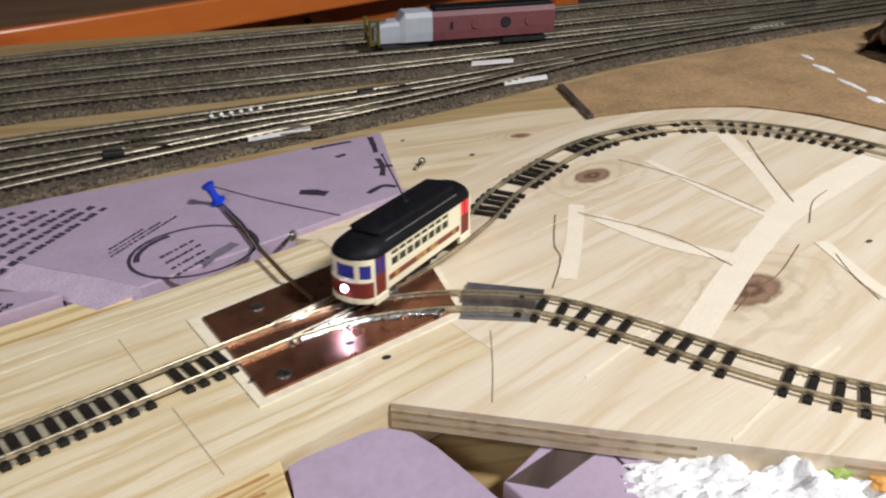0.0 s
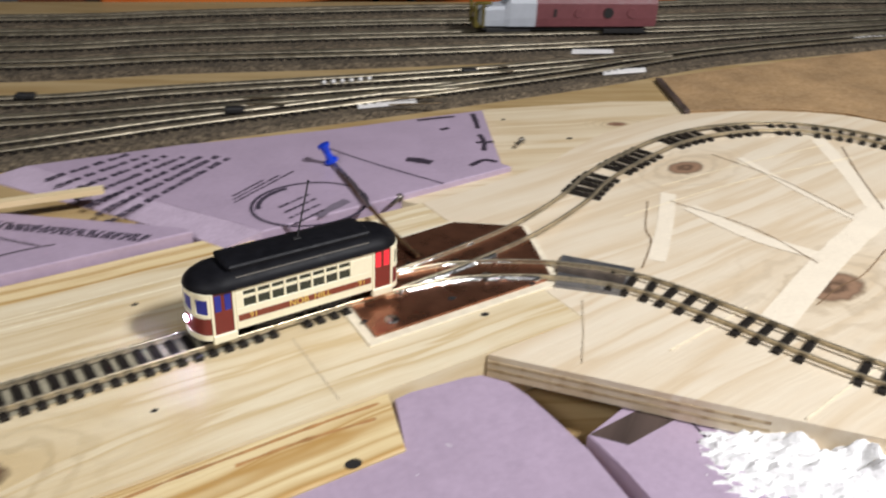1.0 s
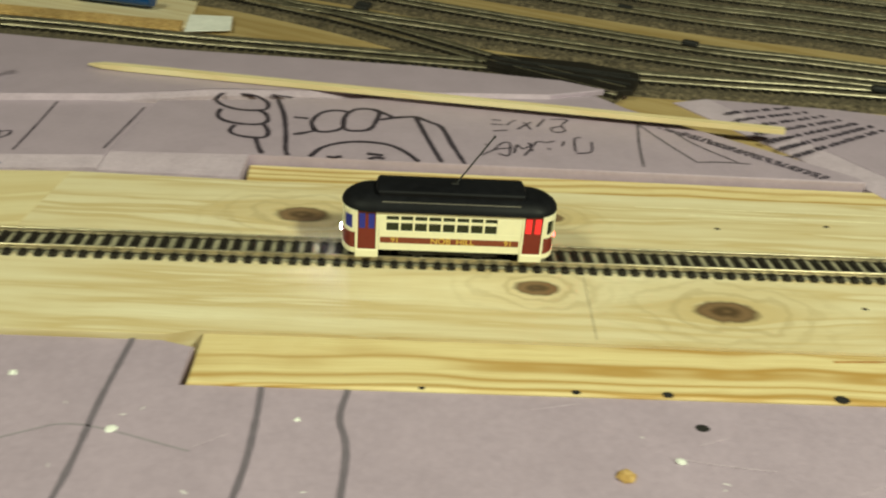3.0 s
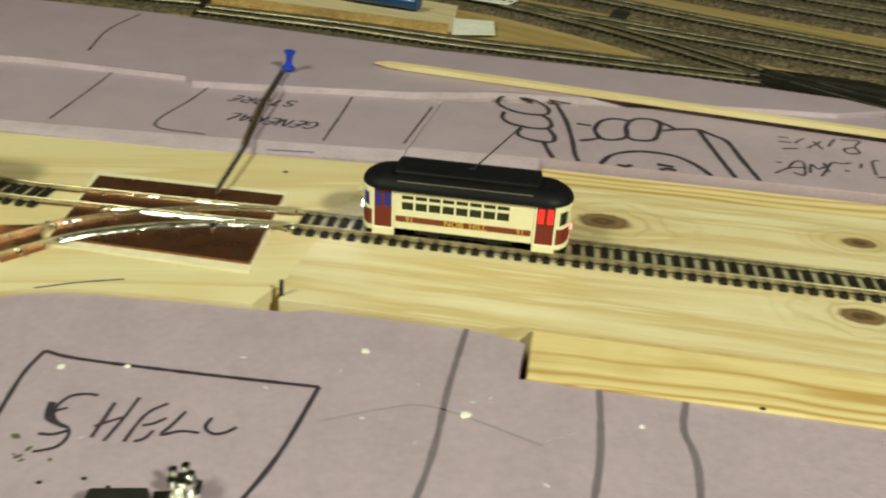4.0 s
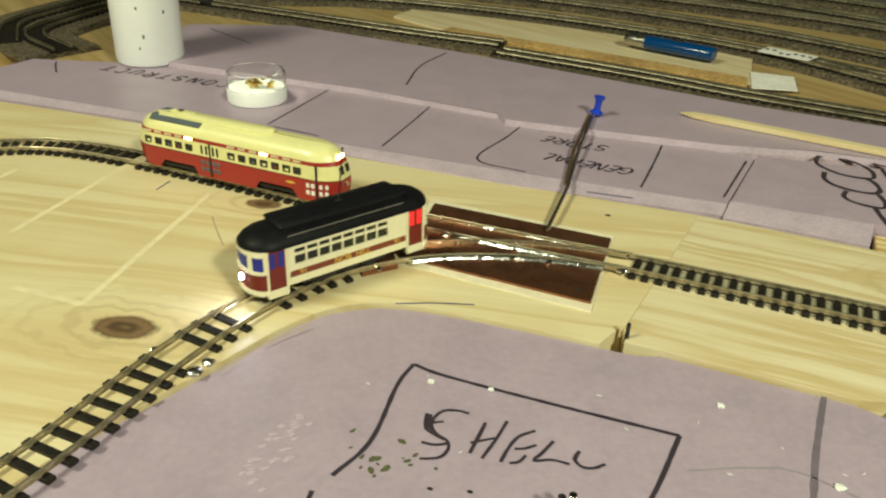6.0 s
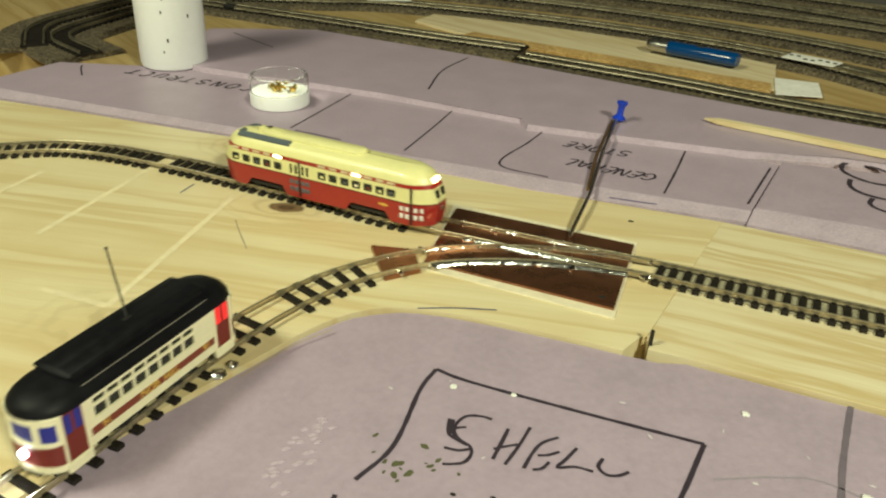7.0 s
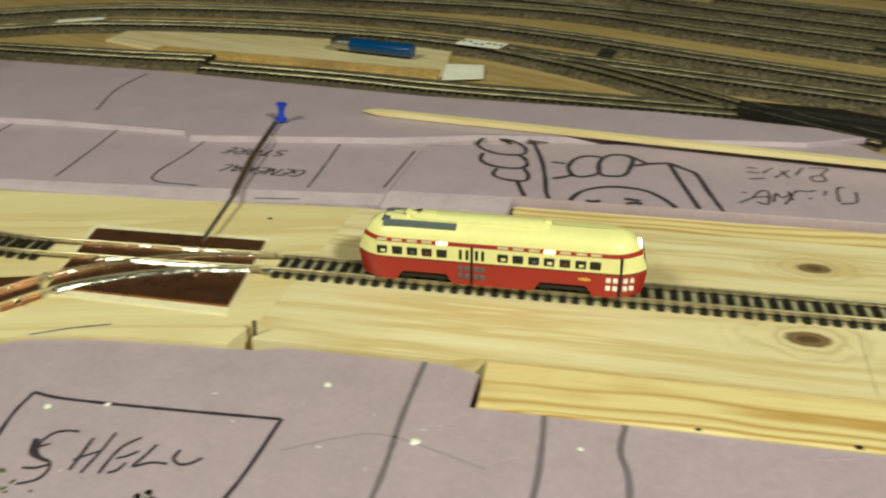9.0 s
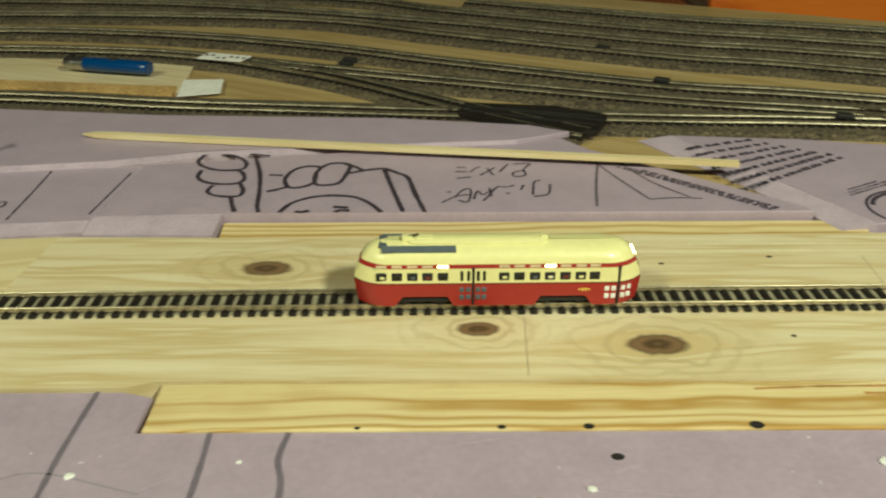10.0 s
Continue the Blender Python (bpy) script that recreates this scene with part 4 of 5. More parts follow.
prism(bm, [(-14, -6), (49, -6), (49, 6), (-14, 6)], 19.6, 21.4, 0.6)
part("roof_walk", bm, ROOFBLACK, loco)
for x, mat, r in ((7, LOCORED, 2.9), (23, UNDER, 3.2), (36, LOCORED, 3.1)):
    bm = bmesh.new()
    cyl(bm, (x, -8.0, 12), r, 1.2, 20, r * 0.85, Matrix.Rotation(radians(90), 4, "X"))
    part("fan_cover", bm, mat, loco)
bm = bmesh.new()
box(bm, (-6, -8.1, 12), (1.6, 0.4, 4))
part("grille", bm, UNDER, loco)
bm = bmesh.new()
for a, b in (((-48, -7, 4), (-48, -7, 17)), ((-48, 7, 4), (-48, 7, 17)), ((-48, -7, 12), (-48, 7, 12)), ((-48, -7, 17), (-40, -7, 17)), ((-44, -7, 4), (-44, -7, 17))):
    rod(bm, a, b, 0.9, 6)
box(bm, (-47, 0, 5), (2.5, 15, 3), 0.4)
part("pilot_rail", bm, LOCOGREEN, loco, "olive brass handrails and pilot")
bm = bmesh.new()
box(bm, (0, 0, 3.2), (88, 11, 2.6), 0.3)
for x in (-30, 34):
    box(bm, (x, 0, 1.6), (24, 12, 3), 0.4)
part("truck_frame", bm, UNDER, loco)

for piece in loco.children:
    for v in piece.data.vertices:
        v.co.x, v.co.y, v.co.z = v.co.x * 1.22, v.co.y * 1.12, v.co.z * 1.15

# ---- pen, print and pencil marks ----
def strokes(name, parent, lines, width, z, mat, label="", step=1.5, together=False, uneven=0.3):
    """Each stroke is a part of its own, unless together is set."""
    if together:
        bm = bmesh.new()
        for i, pts in enumerate(lines):
            ribbon(bm, curve(pts, step), width, z + 0.006 * i, i * 3.1)
        return part(name, bm, mat, parent, label)
    for i, pts in enumerate(lines):
        bm = bmesh.new()
        ribbon(bm, curve(pts, step), width, z + 0.008 * i, i * 3.1, uneven)
        ob = part(name, bm, mat, parent, label)
    return ob


def ellipse(cx, cy, a, b, turn=0.0, start=0, end=360, n=14):
    c, s = math.cos(radians(turn)), math.sin(radians(turn))
    out = []
    for i in range(n + 1):
        g = radians(start + (end - start) * i / n)
        u, v = a * math.cos(g), b * math.sin(g)
        out.append((cx + u * c - v * s, cy + u * s + v * c))
    return out


# hand lettering on a grid of 6 by 8: pen moves as pairs of digits, a slash lifts the pen
HAND = {"S": "57 38 17 15 44 52 30 01", "H": "00 28/03 54/40 58", "E": "57 27 00 40/14 44", "L": "38 10 50", "G": "57 28 04 20 52 54 34", "N": "00 18 40 58",
        "R": "00 18 57 55 14 50", "A": "00 38 50/13 43", "T": "08 68/38 20", "O": "28 05 01 30 53 57 28", "C": "57 28 04 10 40", "U": "18 02 20 42 58",
        "P": "00 18 57 55 14", "I": "10 28", "K": "00 18/58 04 50"}


def hand(name, parent, text, x, y, angle, height, width, z, mat=None, slant=0.0, spread=1.2, label=""):
    """Words drawn by hand, centred at x, y."""
    k = height / 8
    c, s = math.cos(radians(angle)), math.sin(radians(angle))
    pitch = 6 * k * spread
    lines = []
    rnd = random.Random(len(text) + int(height))
    for i, ch in enumerate(text):
        if ch not in HAND:
            continue
        u0 = (i - len(text) / 2) * pitch
        dv = rnd.uniform(-0.8, 0.8) * k
        for run in HAND[ch].split("/"):
            pts = []
            for q in run.split():
                u, v = u0 + int(q[0]) * k + slant * int(q[1]) * k, (int(q[1]) - 4) * k + dv
                pts.append((x + u * c - v * s, y + u * s + v * c))
            lines.append(pts)
    return strokes(name, parent, lines, width, z, mat or INK, label, 0.8, True)


def print_row(bm, x, y, angle, length, height, z, rnd):
    """A row of printed words too small to read, as bars."""
    c, s = math.cos(radians(angle)), math.sin(radians(angle))
    u = 0.0
    while u < length:
        w = rnd.uniform(0.6, 1.5) * height
        for k in range(2):
            h = height * rnd.uniform(0.7, 1.0)
            a, b = u + k * w * 0.52, u + k * w * 0.52 + w * 0.44
            bm.faces.new([bm.verts.new((x + p * c - q * s, y + p * s + q * c, z)) for p, q in ((a, 0), (b, 0), (b, h), (a, h))])
        u += w * 1.12 + (height * 0.5 if rnd.random() < 0.3 else 0.08 * height)


Z_FRONT = -1.05
strokes("marker_outline", foam_front, [[(-283.6, -125.1), (-281.2, -111.1), (-284.9, -89.1), (-284.9, -79.2)], [(-284.9, -79.2), (-275.2, -80.4), (-247.4, -79.9), (-215, -78.6)], [(-215, -78.6), (-217.2, -102.8), (-222, -123)], [(-285.2, -131), (-281, -149.4), (-277.1, -169.9)]], 1.15, Z_FRONT, INK, "drawn black rectangle")
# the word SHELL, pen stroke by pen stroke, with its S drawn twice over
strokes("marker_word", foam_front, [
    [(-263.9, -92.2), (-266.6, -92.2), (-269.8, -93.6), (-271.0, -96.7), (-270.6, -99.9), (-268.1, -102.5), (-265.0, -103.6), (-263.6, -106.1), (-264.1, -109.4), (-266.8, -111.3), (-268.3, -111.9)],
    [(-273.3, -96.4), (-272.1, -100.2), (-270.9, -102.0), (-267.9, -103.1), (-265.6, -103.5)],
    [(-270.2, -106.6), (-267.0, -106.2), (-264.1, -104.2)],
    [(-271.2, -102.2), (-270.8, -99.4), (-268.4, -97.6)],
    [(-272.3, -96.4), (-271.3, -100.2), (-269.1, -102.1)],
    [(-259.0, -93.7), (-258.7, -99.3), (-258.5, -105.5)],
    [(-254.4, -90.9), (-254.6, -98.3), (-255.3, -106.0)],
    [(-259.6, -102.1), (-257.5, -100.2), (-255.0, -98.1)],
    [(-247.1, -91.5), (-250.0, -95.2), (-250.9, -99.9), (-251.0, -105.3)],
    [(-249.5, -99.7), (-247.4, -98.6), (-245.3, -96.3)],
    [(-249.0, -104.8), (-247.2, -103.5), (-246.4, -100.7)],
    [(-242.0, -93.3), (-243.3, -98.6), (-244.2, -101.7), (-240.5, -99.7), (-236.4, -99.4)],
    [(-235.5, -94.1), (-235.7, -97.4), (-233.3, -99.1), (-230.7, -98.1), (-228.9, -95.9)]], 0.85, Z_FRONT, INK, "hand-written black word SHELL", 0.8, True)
strokes("marker_line", foam_front, [[(-183.6, -47.3), (-184.6, -71), (-185.3, -104.7), (-193.5, -153)], [(-148.5, -65.5), (-148.1, -79.8), (-148.9, -97.3), (-153.9, -133.6)], [(-127.8, -65.8), (-129.1, -76.1), (-127, -90.6), (-130.2, -134.4)]], 1.5, Z_FRONT, plain("faded_marker", (0.16, 0.13, 0.17), 0.7), "grey marker lines")
strokes("pencil_curve", foam_front, [[(-210.9, -89.8), (-198, -82.9), (-186.4, -80.1), (-160.8, -87.8)]], 0.5, Z_FRONT, plain("faint_pencil", (0.30, 0.26, 0.31), 0.8))
strokes("scratch", foam_front, [[(-54.2, -86.9), (-40.8, -89.3), (-30.7, -90.6)], [(-15.1, -97.3), (-4.5, -93.8), (10.6, -93.6)], [(-46.1, -82.8), (-38, -79.8)], [(-160.8, -86.8), (-153, -81.8)], [(-84.3, -71.6), (-70.9, -68.7)], [(6.6, -103.2), (33.6, -101.7), (75, -112.7)], [(-354.1, -211.7), (-324.5, -208.4)]], 0.45, Z_FRONT, FOAM_FACE, "pale scratches")

Z_LEFT = 2.12
strokes("marker_line", foam_left, [[(-417.9, 112.7), (-417.3, 83.6), (-416.8, 52.4)], [(-413.5, 51.2), (-402.1, 50.9), (-389.8, 50.3)], [(-363.3, 109.6), (-361.6, 85.4), (-360.1, 51.9)], [(-386.1, 110.5), (-372.9, 111), (-357.6, 112.5)], [(-315, 113.4), (-316.9, 86.9), (-319.3, 56.5), (-297.3, 52.3)],
                                   [(-253.9, 106.6), (-253.2, 84.3), (-252.9, 58)], [(-554, 69), (-564.3, 78.9), (-567.6, 83)], [(-218.9, 104.2), (-222.8, 62.5)]], 0.8, Z_LEFT, INK, "black marker lines")
strokes("ink_line", foam_left, [[(-271.3, 47.2), (-261.6, 48.3), (-253.7, 49.4)], [(-414.4, 43.5), (-402.9, 44.1), (-394.1, 43.9)]], 0.7, 0.9, BLUEPEN)
hand("marker_word", foam_left, "STORE", -288.6, 91.5, 181, 6.6, 1.0, Z_LEFT, INK, 0.2)
hand("marker_word", foam_left, "GENERAL", -277.4, 71.4, 178, 7.1, 1.0, Z_LEFT, INK, 0.2, 1.0)
hand("marker_word", foam_left, "CONSTRUCT", -503, 88.6, 184, 7.6, 1.2, Z_LEFT, INK, 0.1, 1.5)
hand("marker_word", foam_left, "H", -508.8, 105.5, 200, 7.5, 0.8, Z_LEFT, INK)
strokes("marker_line", foam_rear, [[(-535, 171.8), (-512.7, 162.4), (-495.4, 155.1)], [(-389.5, 189.6), (-391.5, 159.3), (-384.2, 126.5)]], 0.9, 4.62, INK, "black marker line")

Z_MID = 2.72
strokes("ink_line", foam_mid, [[(-199.4, 51.5), (-188.3, 52.2), (-174, 54.9)]], 0.9, 1.0, BLUEPEN)
cloud = [
    [(-183.7, 124.1), (-177.3, 121.7), (-171.4, 114.8), (-170.8, 107.1), (-175.7, 105.0), (-183.2, 105.8), (-190.0, 110.7), (-192.5, 116.2), (-190.6, 124.2), (-184.1, 126.0)],
    [(-188.8, 105.2), (-188.7, 97.9), (-185.2, 92.8), (-178.3, 90.1), (-171.3, 90.5), (-168.5, 94.5), (-170.3, 101.8), (-173.3, 105.0)],
    [(-180.4, 88.7), (-181.4, 82.9), (-178.7, 79.1), (-172.6, 77.1), (-167.4, 77.9), (-166.9, 83.6), (-169.4, 90.5)],
    [(-170.5, 76.1), (-168.5, 68.8), (-166.4, 62.6)],
    [(-167.6, 119.3), (-163.0, 101.7), (-160.1, 83.5), (-158.4, 67.8), (-156.9, 62.0)],
    [(-170.9, 123.9), (-166.5, 122.7), (-161.6, 121.5)],
    [(-158.6, 99.5), (-152.9, 98.8)],
    [(-157.0, 81.9), (-153.7, 83.4), (-149.5, 86.3)],
    [(-149.6, 87.2), (-151.2, 95.3), (-148.8, 104.6), (-143.6, 108.9), (-137.7, 107.7), (-138.7, 101.3), (-138.7, 91.0), (-143.2, 86.2), (-147.8, 85.7), (-149.8, 88.2)],
    [(-137.6, 106.6), (-134.0, 111.6), (-128.2, 112.4), (-124.7, 109.7), (-125.6, 100.1), (-128.0, 90.5), (-133.3, 88.0), (-137.7, 89.4), (-139.0, 98.2), (-137.6, 106.6)],
    [(-127.3, 111.5), (-123.0, 108.6), (-119.0, 104.2)],
    [(-124.4, 100.7), (-117.3, 104.2), (-109.7, 106.2)],
    [(-109.7, 106.2), (-106.7, 90.6), (-103.5, 75.1), (-100.5, 61.6)],
    [(-109.7, 106.2), (-103.8, 100.8), (-99.2, 95.5), (-95.9, 78.7), (-92.0, 61.0)],
    [(-148.9, 61.5), (-145.0, 70.3), (-138.1, 75.6), (-129.9, 77.4), (-120.6, 75.7), (-114.2, 69.8), (-109.0, 61.2)],
    [(-142.8, 62.3), (-139.8, 61.7), (-137.4, 63.1)],
    [(-128.2, 66.4), (-122.1, 65.4)],
    [(-127.3, 61.5), (-124.9, 63.2), (-121.5, 62.5)]]
strokes("marker_drawing", foam_mid, cloud, 1.9, Z_MID, INK, "thick black marker drawing of loops")
strokes("marker_scrawl", foam_mid, [
    [(-78.0, 106.8), (-73.8, 106.7)],
    [(-78.7, 101.9), (-73.6, 101.8)],
    [(-78.4, 94.6), (-72.3, 96.1)],
    [(-72.4, 101.3), (-69.8, 105.6), (-67.6, 107.7)],
    [(-68.2, 97.7), (-63.7, 103.3), (-61.5, 106.5)],
    [(-64.8, 105.5), (-63.5, 101.2), (-62.5, 97.6)],
    [(-59.8, 101.2), (-55.3, 110.4)],
    [(-52.8, 110.3), (-45.7, 110.7), (-48.9, 104.2), (-48.7, 97.8), (-53.3, 96.2), (-53.8, 100.4), (-49.0, 103.1)],
    [(-85.3, 69.7), (-79.4, 75.6), (-74.7, 77.4)],
    [(-83.1, 80.0), (-81.2, 80.4)],
    [(-80.2, 74.7), (-76.1, 82.2), (-73.0, 82.2), (-74.7, 70.6), (-78.4, 71.9)],
    [(-76.3, 76.9), (-73.6, 77.4)],
    [(-72.3, 72.8), (-70.3, 81.2), (-68.6, 77.3), (-65.7, 80.1)],
    [(-68.6, 70.9), (-65.5, 77.3), (-61.9, 84.9), (-57.9, 84.9), (-54.6, 86.8)],
    [(-65.1, 84.0), (-64.9, 75.4)],
    [(-58.4, 79.1), (-57.4, 77.7)],
    [(-52.4, 81.9), (-50.7, 86.7)],
    [(-47.8, 77.0), (-46.0, 89.6), (-43.0, 91.6)],
    [(-47.7, 75.1), (-41.6, 77.5), (-39.5, 87.5)]], 0.9, Z_MID, INK, "two lines of black marker writing", 0.8, True)
strokes("marker_drawing", foam_mid, [[(-16.5, 112.6), (-9.9, 93.8), (-1.1, 71.9)], [(-1.1, 71.9), (9.1, 73.1), (20.4, 72.4)], [(-5.6, 111), (3.3, 90.2), (15.9, 73.3)], [(-15.6, 109.7), (-20.3, 86.5), (-23.7, 65.2)]], 1.0, Z_MID, plain("grey_marker", (0.10, 0.08, 0.10), 0.7))
rnd = random.Random(4)


def printed_row(parent, x, y, angle, length, height, z):
    bm = bmesh.new()
    print_row(bm, x, y, angle, length, height, z, rnd)
    part("printed_line", bm, PRINT, parent)


for k in range(3):
    printed_row(foam_mid, -8 + k * 5, 106 - k * 2, -41, 68 - k * 4, 1.9, Z_MID)
Z_RIGHT = 1.92
for k in range(7):
    printed_row(foam_right, 40 - k * 1.6, 81 + k * 8.0, 32 - k * 2.3, 68 - k * 5.5, 3.2, Z_RIGHT)
for k in range(3):
    printed_row(foam_right, 83 + k * 0.8, 76 + k * 2.8, 28, 34 - k * 8, 1.2, Z_RIGHT)
for k in range(4):
    printed_row(foam_right, 94 + k * 0.4, 49 + k * 5.0, 20, 15, 1.6, Z_RIGHT)
strokes("printed_ring", foam_right, [ellipse(106.1, 62.5, 21.5, 18.4, 0, 0, 360, 28)], 1.3, Z_RIGHT, PRINT, "printed ring stamp")
strokes("printed_ring", foam_right, [ellipse(106.1, 62.5, 19.1, 16.3, 0, 95, 165, 10)], 2.0, Z_RIGHT + 0.03, PRINT)
strokes("ink_smear", foam_right, [[(103.2, 51.4), (110.5, 54.7), (119.1, 58.1)]], 4.0, Z_RIGHT, plain("smeared_ink", (0.16, 0.13, 0.17), 0.8), "smeared ink")
# one thin dark line across the sheet, in the print colour
strokes("ink_line", foam_right, [[(136.6, 113.1), (145.4, 86.1), (159.1, 53.5)]], 0.9, Z_RIGHT, PRINT, "dark line")
strokes("ink_blot", foam_right, [[(159.9, 82.3), (163.5, 79.2), (167.1, 74)]], 5.0, Z_RIGHT, INK)
strokes("ink_mark", foam_right, [[(190.5, 121.3), (200.4, 119.6), (209.1, 117.8)], [(219.1, 117.1), (212.6, 105.1), (208.7, 98.6)], [(192.6, 105.5), (197.6, 105.7)], [(204.8, 92.1), (200.9, 83.4), (194.4, 74.7)], [(179.2, 63.6), (187.9, 65.9), (191.6, 61.7)], [(204.6, 81.4), (197.1, 84.4)]], 2.3, Z_RIGHT, INK)

# pencil lines, cracks, filler and scraped ridges on the boards
pine, loop_panel, end_panel = bpy.data.objects["pine_board"], bpy.data.objects["plywood_loop_panel"], bpy.data.objects["plywood_end_panel"]
strokes("pencil_line", pine, [[(65.6, 27.7), (64, 6.5)], [(63.2, -12.6), (61.2, -43.7)], [(-60.5, -11.7), (-62.6, -43.7)]], 0.3, 0.08, PENCIL, "faint pencil lines")
strokes("raised_grain", pine, [[(-15.7, 31.8), (45.9, 31.6), (115.7, 30.4)], [(-33.2, 36.6), (57.8, 37), (141.4, 36.1)]], 0.7, 0.1, plain("raised_pale_grain", (0.82, 0.74, 0.55), 0.6))
strip_stain = plain("red_brown_heartwood", (0.42, 0.22, 0.08), 0.55, 0, 0.3, 300)
strokes("heartwood_streak", bpy.data.objects["front_strip"], [[(0.2, -50), (16.4, -49.3), (35, -49.2), (53.8, -49.2), (69.3, -49.7)], [(30.2, -52.5), (46.6, -52.7), (65.5, -54.5)]], 0.9, -0.36, strip_stain, "red-brown heartwood streak", 3.0, False, 0.9)
strokes("pen_line", end_panel, [[(-301.9, -55.4), (-291.7, -50.2), (-280.6, -45.9)], [(-417.1, -21.4), (-417.8, -12.2)]], 0.6, 0.08, BLUEPEN, "short pen strokes")
strokes("scraped_ridge", end_panel, [[(-437.3, -69.7), (-440.2, -37.1), (-443.4, -0.4)], [(-383.3, -94.6), (-390.6, -54.4), (-397.6, -14.9)], [(-408.2, -95.9), (-383.3, -94.6)], [(-430.3, -143.2), (-416.6, -105.2)], [(-474.8, -75.5), (-477.3, -29.5)]], 2.2, 0.05, plain("scraped_wood", (0.77, 0.66, 0.45), 0.75, 0, 0.1, 300))
strokes("crack", end_panel, [[(-385.1, -30.8), (-378.6, -37.5), (-368.7, -47)], [(-328.2, -105.8), (-324, -88.2), (-318.5, -76.6)]], 0.5, 0.08, PENCIL)
FILLER = plain("pale_filler", (0.785, 0.695, 0.545), 0.8, 0, 0.05, 600, 0.4)
for i, (pts, w) in enumerate((([(345.6, 15.2), (318.3, -19.2), (288.4, -52.3)], 7), ([(376.4, -44.9), (320.9, -47.9), (277.7, -51)], 13), ([(283, -51.1), (240.4, -62), (188.3, -78.3)], 10), ([(233.7, 5.4), (210.2, -14.6), (186.8, -32.4)], 6),
               ([(291.6, 17), (283.3, -19.1), (279.1, -46.5)], 4), ([(230.9, -7.9), (231.7, -37.1), (240.4, -62)], 7), ([(272.1, -71.6), (253.1, -101.2), (239.3, -135.7)], 5))):
    strokes("filler_patch", loop_panel, [pts], w, 0.03 + 0.03 * i, FILLER, "pale filler patch", 6.0, False, 0.1)
strokes("crack", loop_panel, [[(220.8, 4.2), (202.5, -12.4), (196, -21.3), (179.2, -33.4)], [(345.6, 2.6), (321, -21.5), (296.5, -47.7)], [(316.8, -50.2), (301.9, -52.4), (282.9, -61.4)], [(264.2, -68), (240.2, -74.6), (224.5, -75.5), (208.8, -78.6)], [(266.7, -79.6), (257.2, -89.8), (247.7, -103.4)],
                              [(283.7, 25.9), (286.1, -7.8), (280.4, -45.3)], [(228.4, -0.2), (237, -32.6), (233.9, -61.9)]], 0.42, 0.27, plain("crack_shadow", (0.20, 0.12, 0.06), 0.9), "dark brown cracks")
strokes("pencil_line", loop_panel, [[(147.7, -38.8), (136.1, -51.9), (124.6, -63.9)]], 0.25, 0.27, PENCIL)
strokes("raised_grain", loop_panel, [[(236.4, 12.1), (287.6, 11.4), (340.1, 8.3)], [(156.8, -111.5), (183.7, -108.8), (213.4, -108.4)], [(202.8, -1.4), (267.6, -1.1), (337.4, -7.7)], [(150.4, -72.1), (188.5, -68.1)]], 0.6, 0.27, plain("raised_grain_pale", (0.86, 0.76, 0.55), 0.6))
bm = bmesh.new()
lathe(bm, [(0.2, -0.2), (2.2, -0.1), (1.6, 0.2), (0.2, 0.25)], 9)
ob = part("knot_hole", bm, plain("knot_hole_dark", (0.05, 0.03, 0.02), 0.9), loop_panel)
ob.matrix_basis = mm_pose(284.4, -82.4, 0.22) @ Matrix.Diagonal((0.8, 0.4, 0.3, 1))

# ply layers on the cut edges
for parent, pts in ((loop_panel, [(105.5, -47), (139.8, -92.1), (175.2, -137.2), (251.2, -243.3)]), (end_panel, [(x, y) for x, y in front_left])):
    bm = bmesh.new()
    line = curve(pts, 5)
    for z in (-2.6, -5.0):
        sweep(bm, [p + Vector((0, 0, z)) for p in line], [(-0.12, -0.5), (0.12, -0.5), (0.12, 0.5), (-0.12, 0.5)])
    part("ply_layer", bm, PLYEDGE, parent, "brown plywood layers on the cut edge")

# ---- push pins with their point levers ----
def push_pin(x, y, z, tilt, turn, label):
    t = empty("push_pin", label, "push pin", "push pins holding the point levers", "", mm_pose(x, y, z, tilt, 0, turn))
    bm = bmesh.new()
    lathe(bm, [(0.4, 1.2), (2.9, 1.3), (2.9, 2.2), (1.7, 3.0), (1.45, 5.0), (1.7, 7.6), (2.5, 8.6), (2.5, 9.4), (0.6, 9.6)], 24)
    part("grip", bm, BLUE, t, "blue plastic grip", True)
    bm = bmesh.new()
    rod(bm, (0, 0, -4), (0, 0, 1.5), 0.45, 8)
    part("needle", bm, STEEL, t)
    return t


push_pin(131.1, 92, 1.8, -24, 62, "blue push pin stuck in the printed foam sheet")
push_pin(-287.6, 123.6, 4.5, -7, -60, "blue push pin stuck in the foam behind the lever")


def lever(pts, label, mats, r=0.75):
    t = empty("point_lever", label, "lever", "wire point levers")
    for k, (line, mat) in enumerate(zip(pts, mats)):
        for a, b in zip(line, line[1:]):
            bm = bmesh.new()
            rod(bm, a, b, r, 8)
            part("wire", bm, mat, t)
    return t


lever([[(130.4, 89.9, 3.0), (126.6, 66.7, 3.6), (121.6, 45.4, 3.4)], [(121.6, 45.4, 3.4), (118.5, 25.1, 3.0), (117.2, 6.9, 2.6)], [(121.6, 45.4, 3.0), (123.8, 56, 2.6), (129, 83.6, 2.6)]], "bent steel wire lever from the pin to the turnout", (STEEL, RUST, RUST))
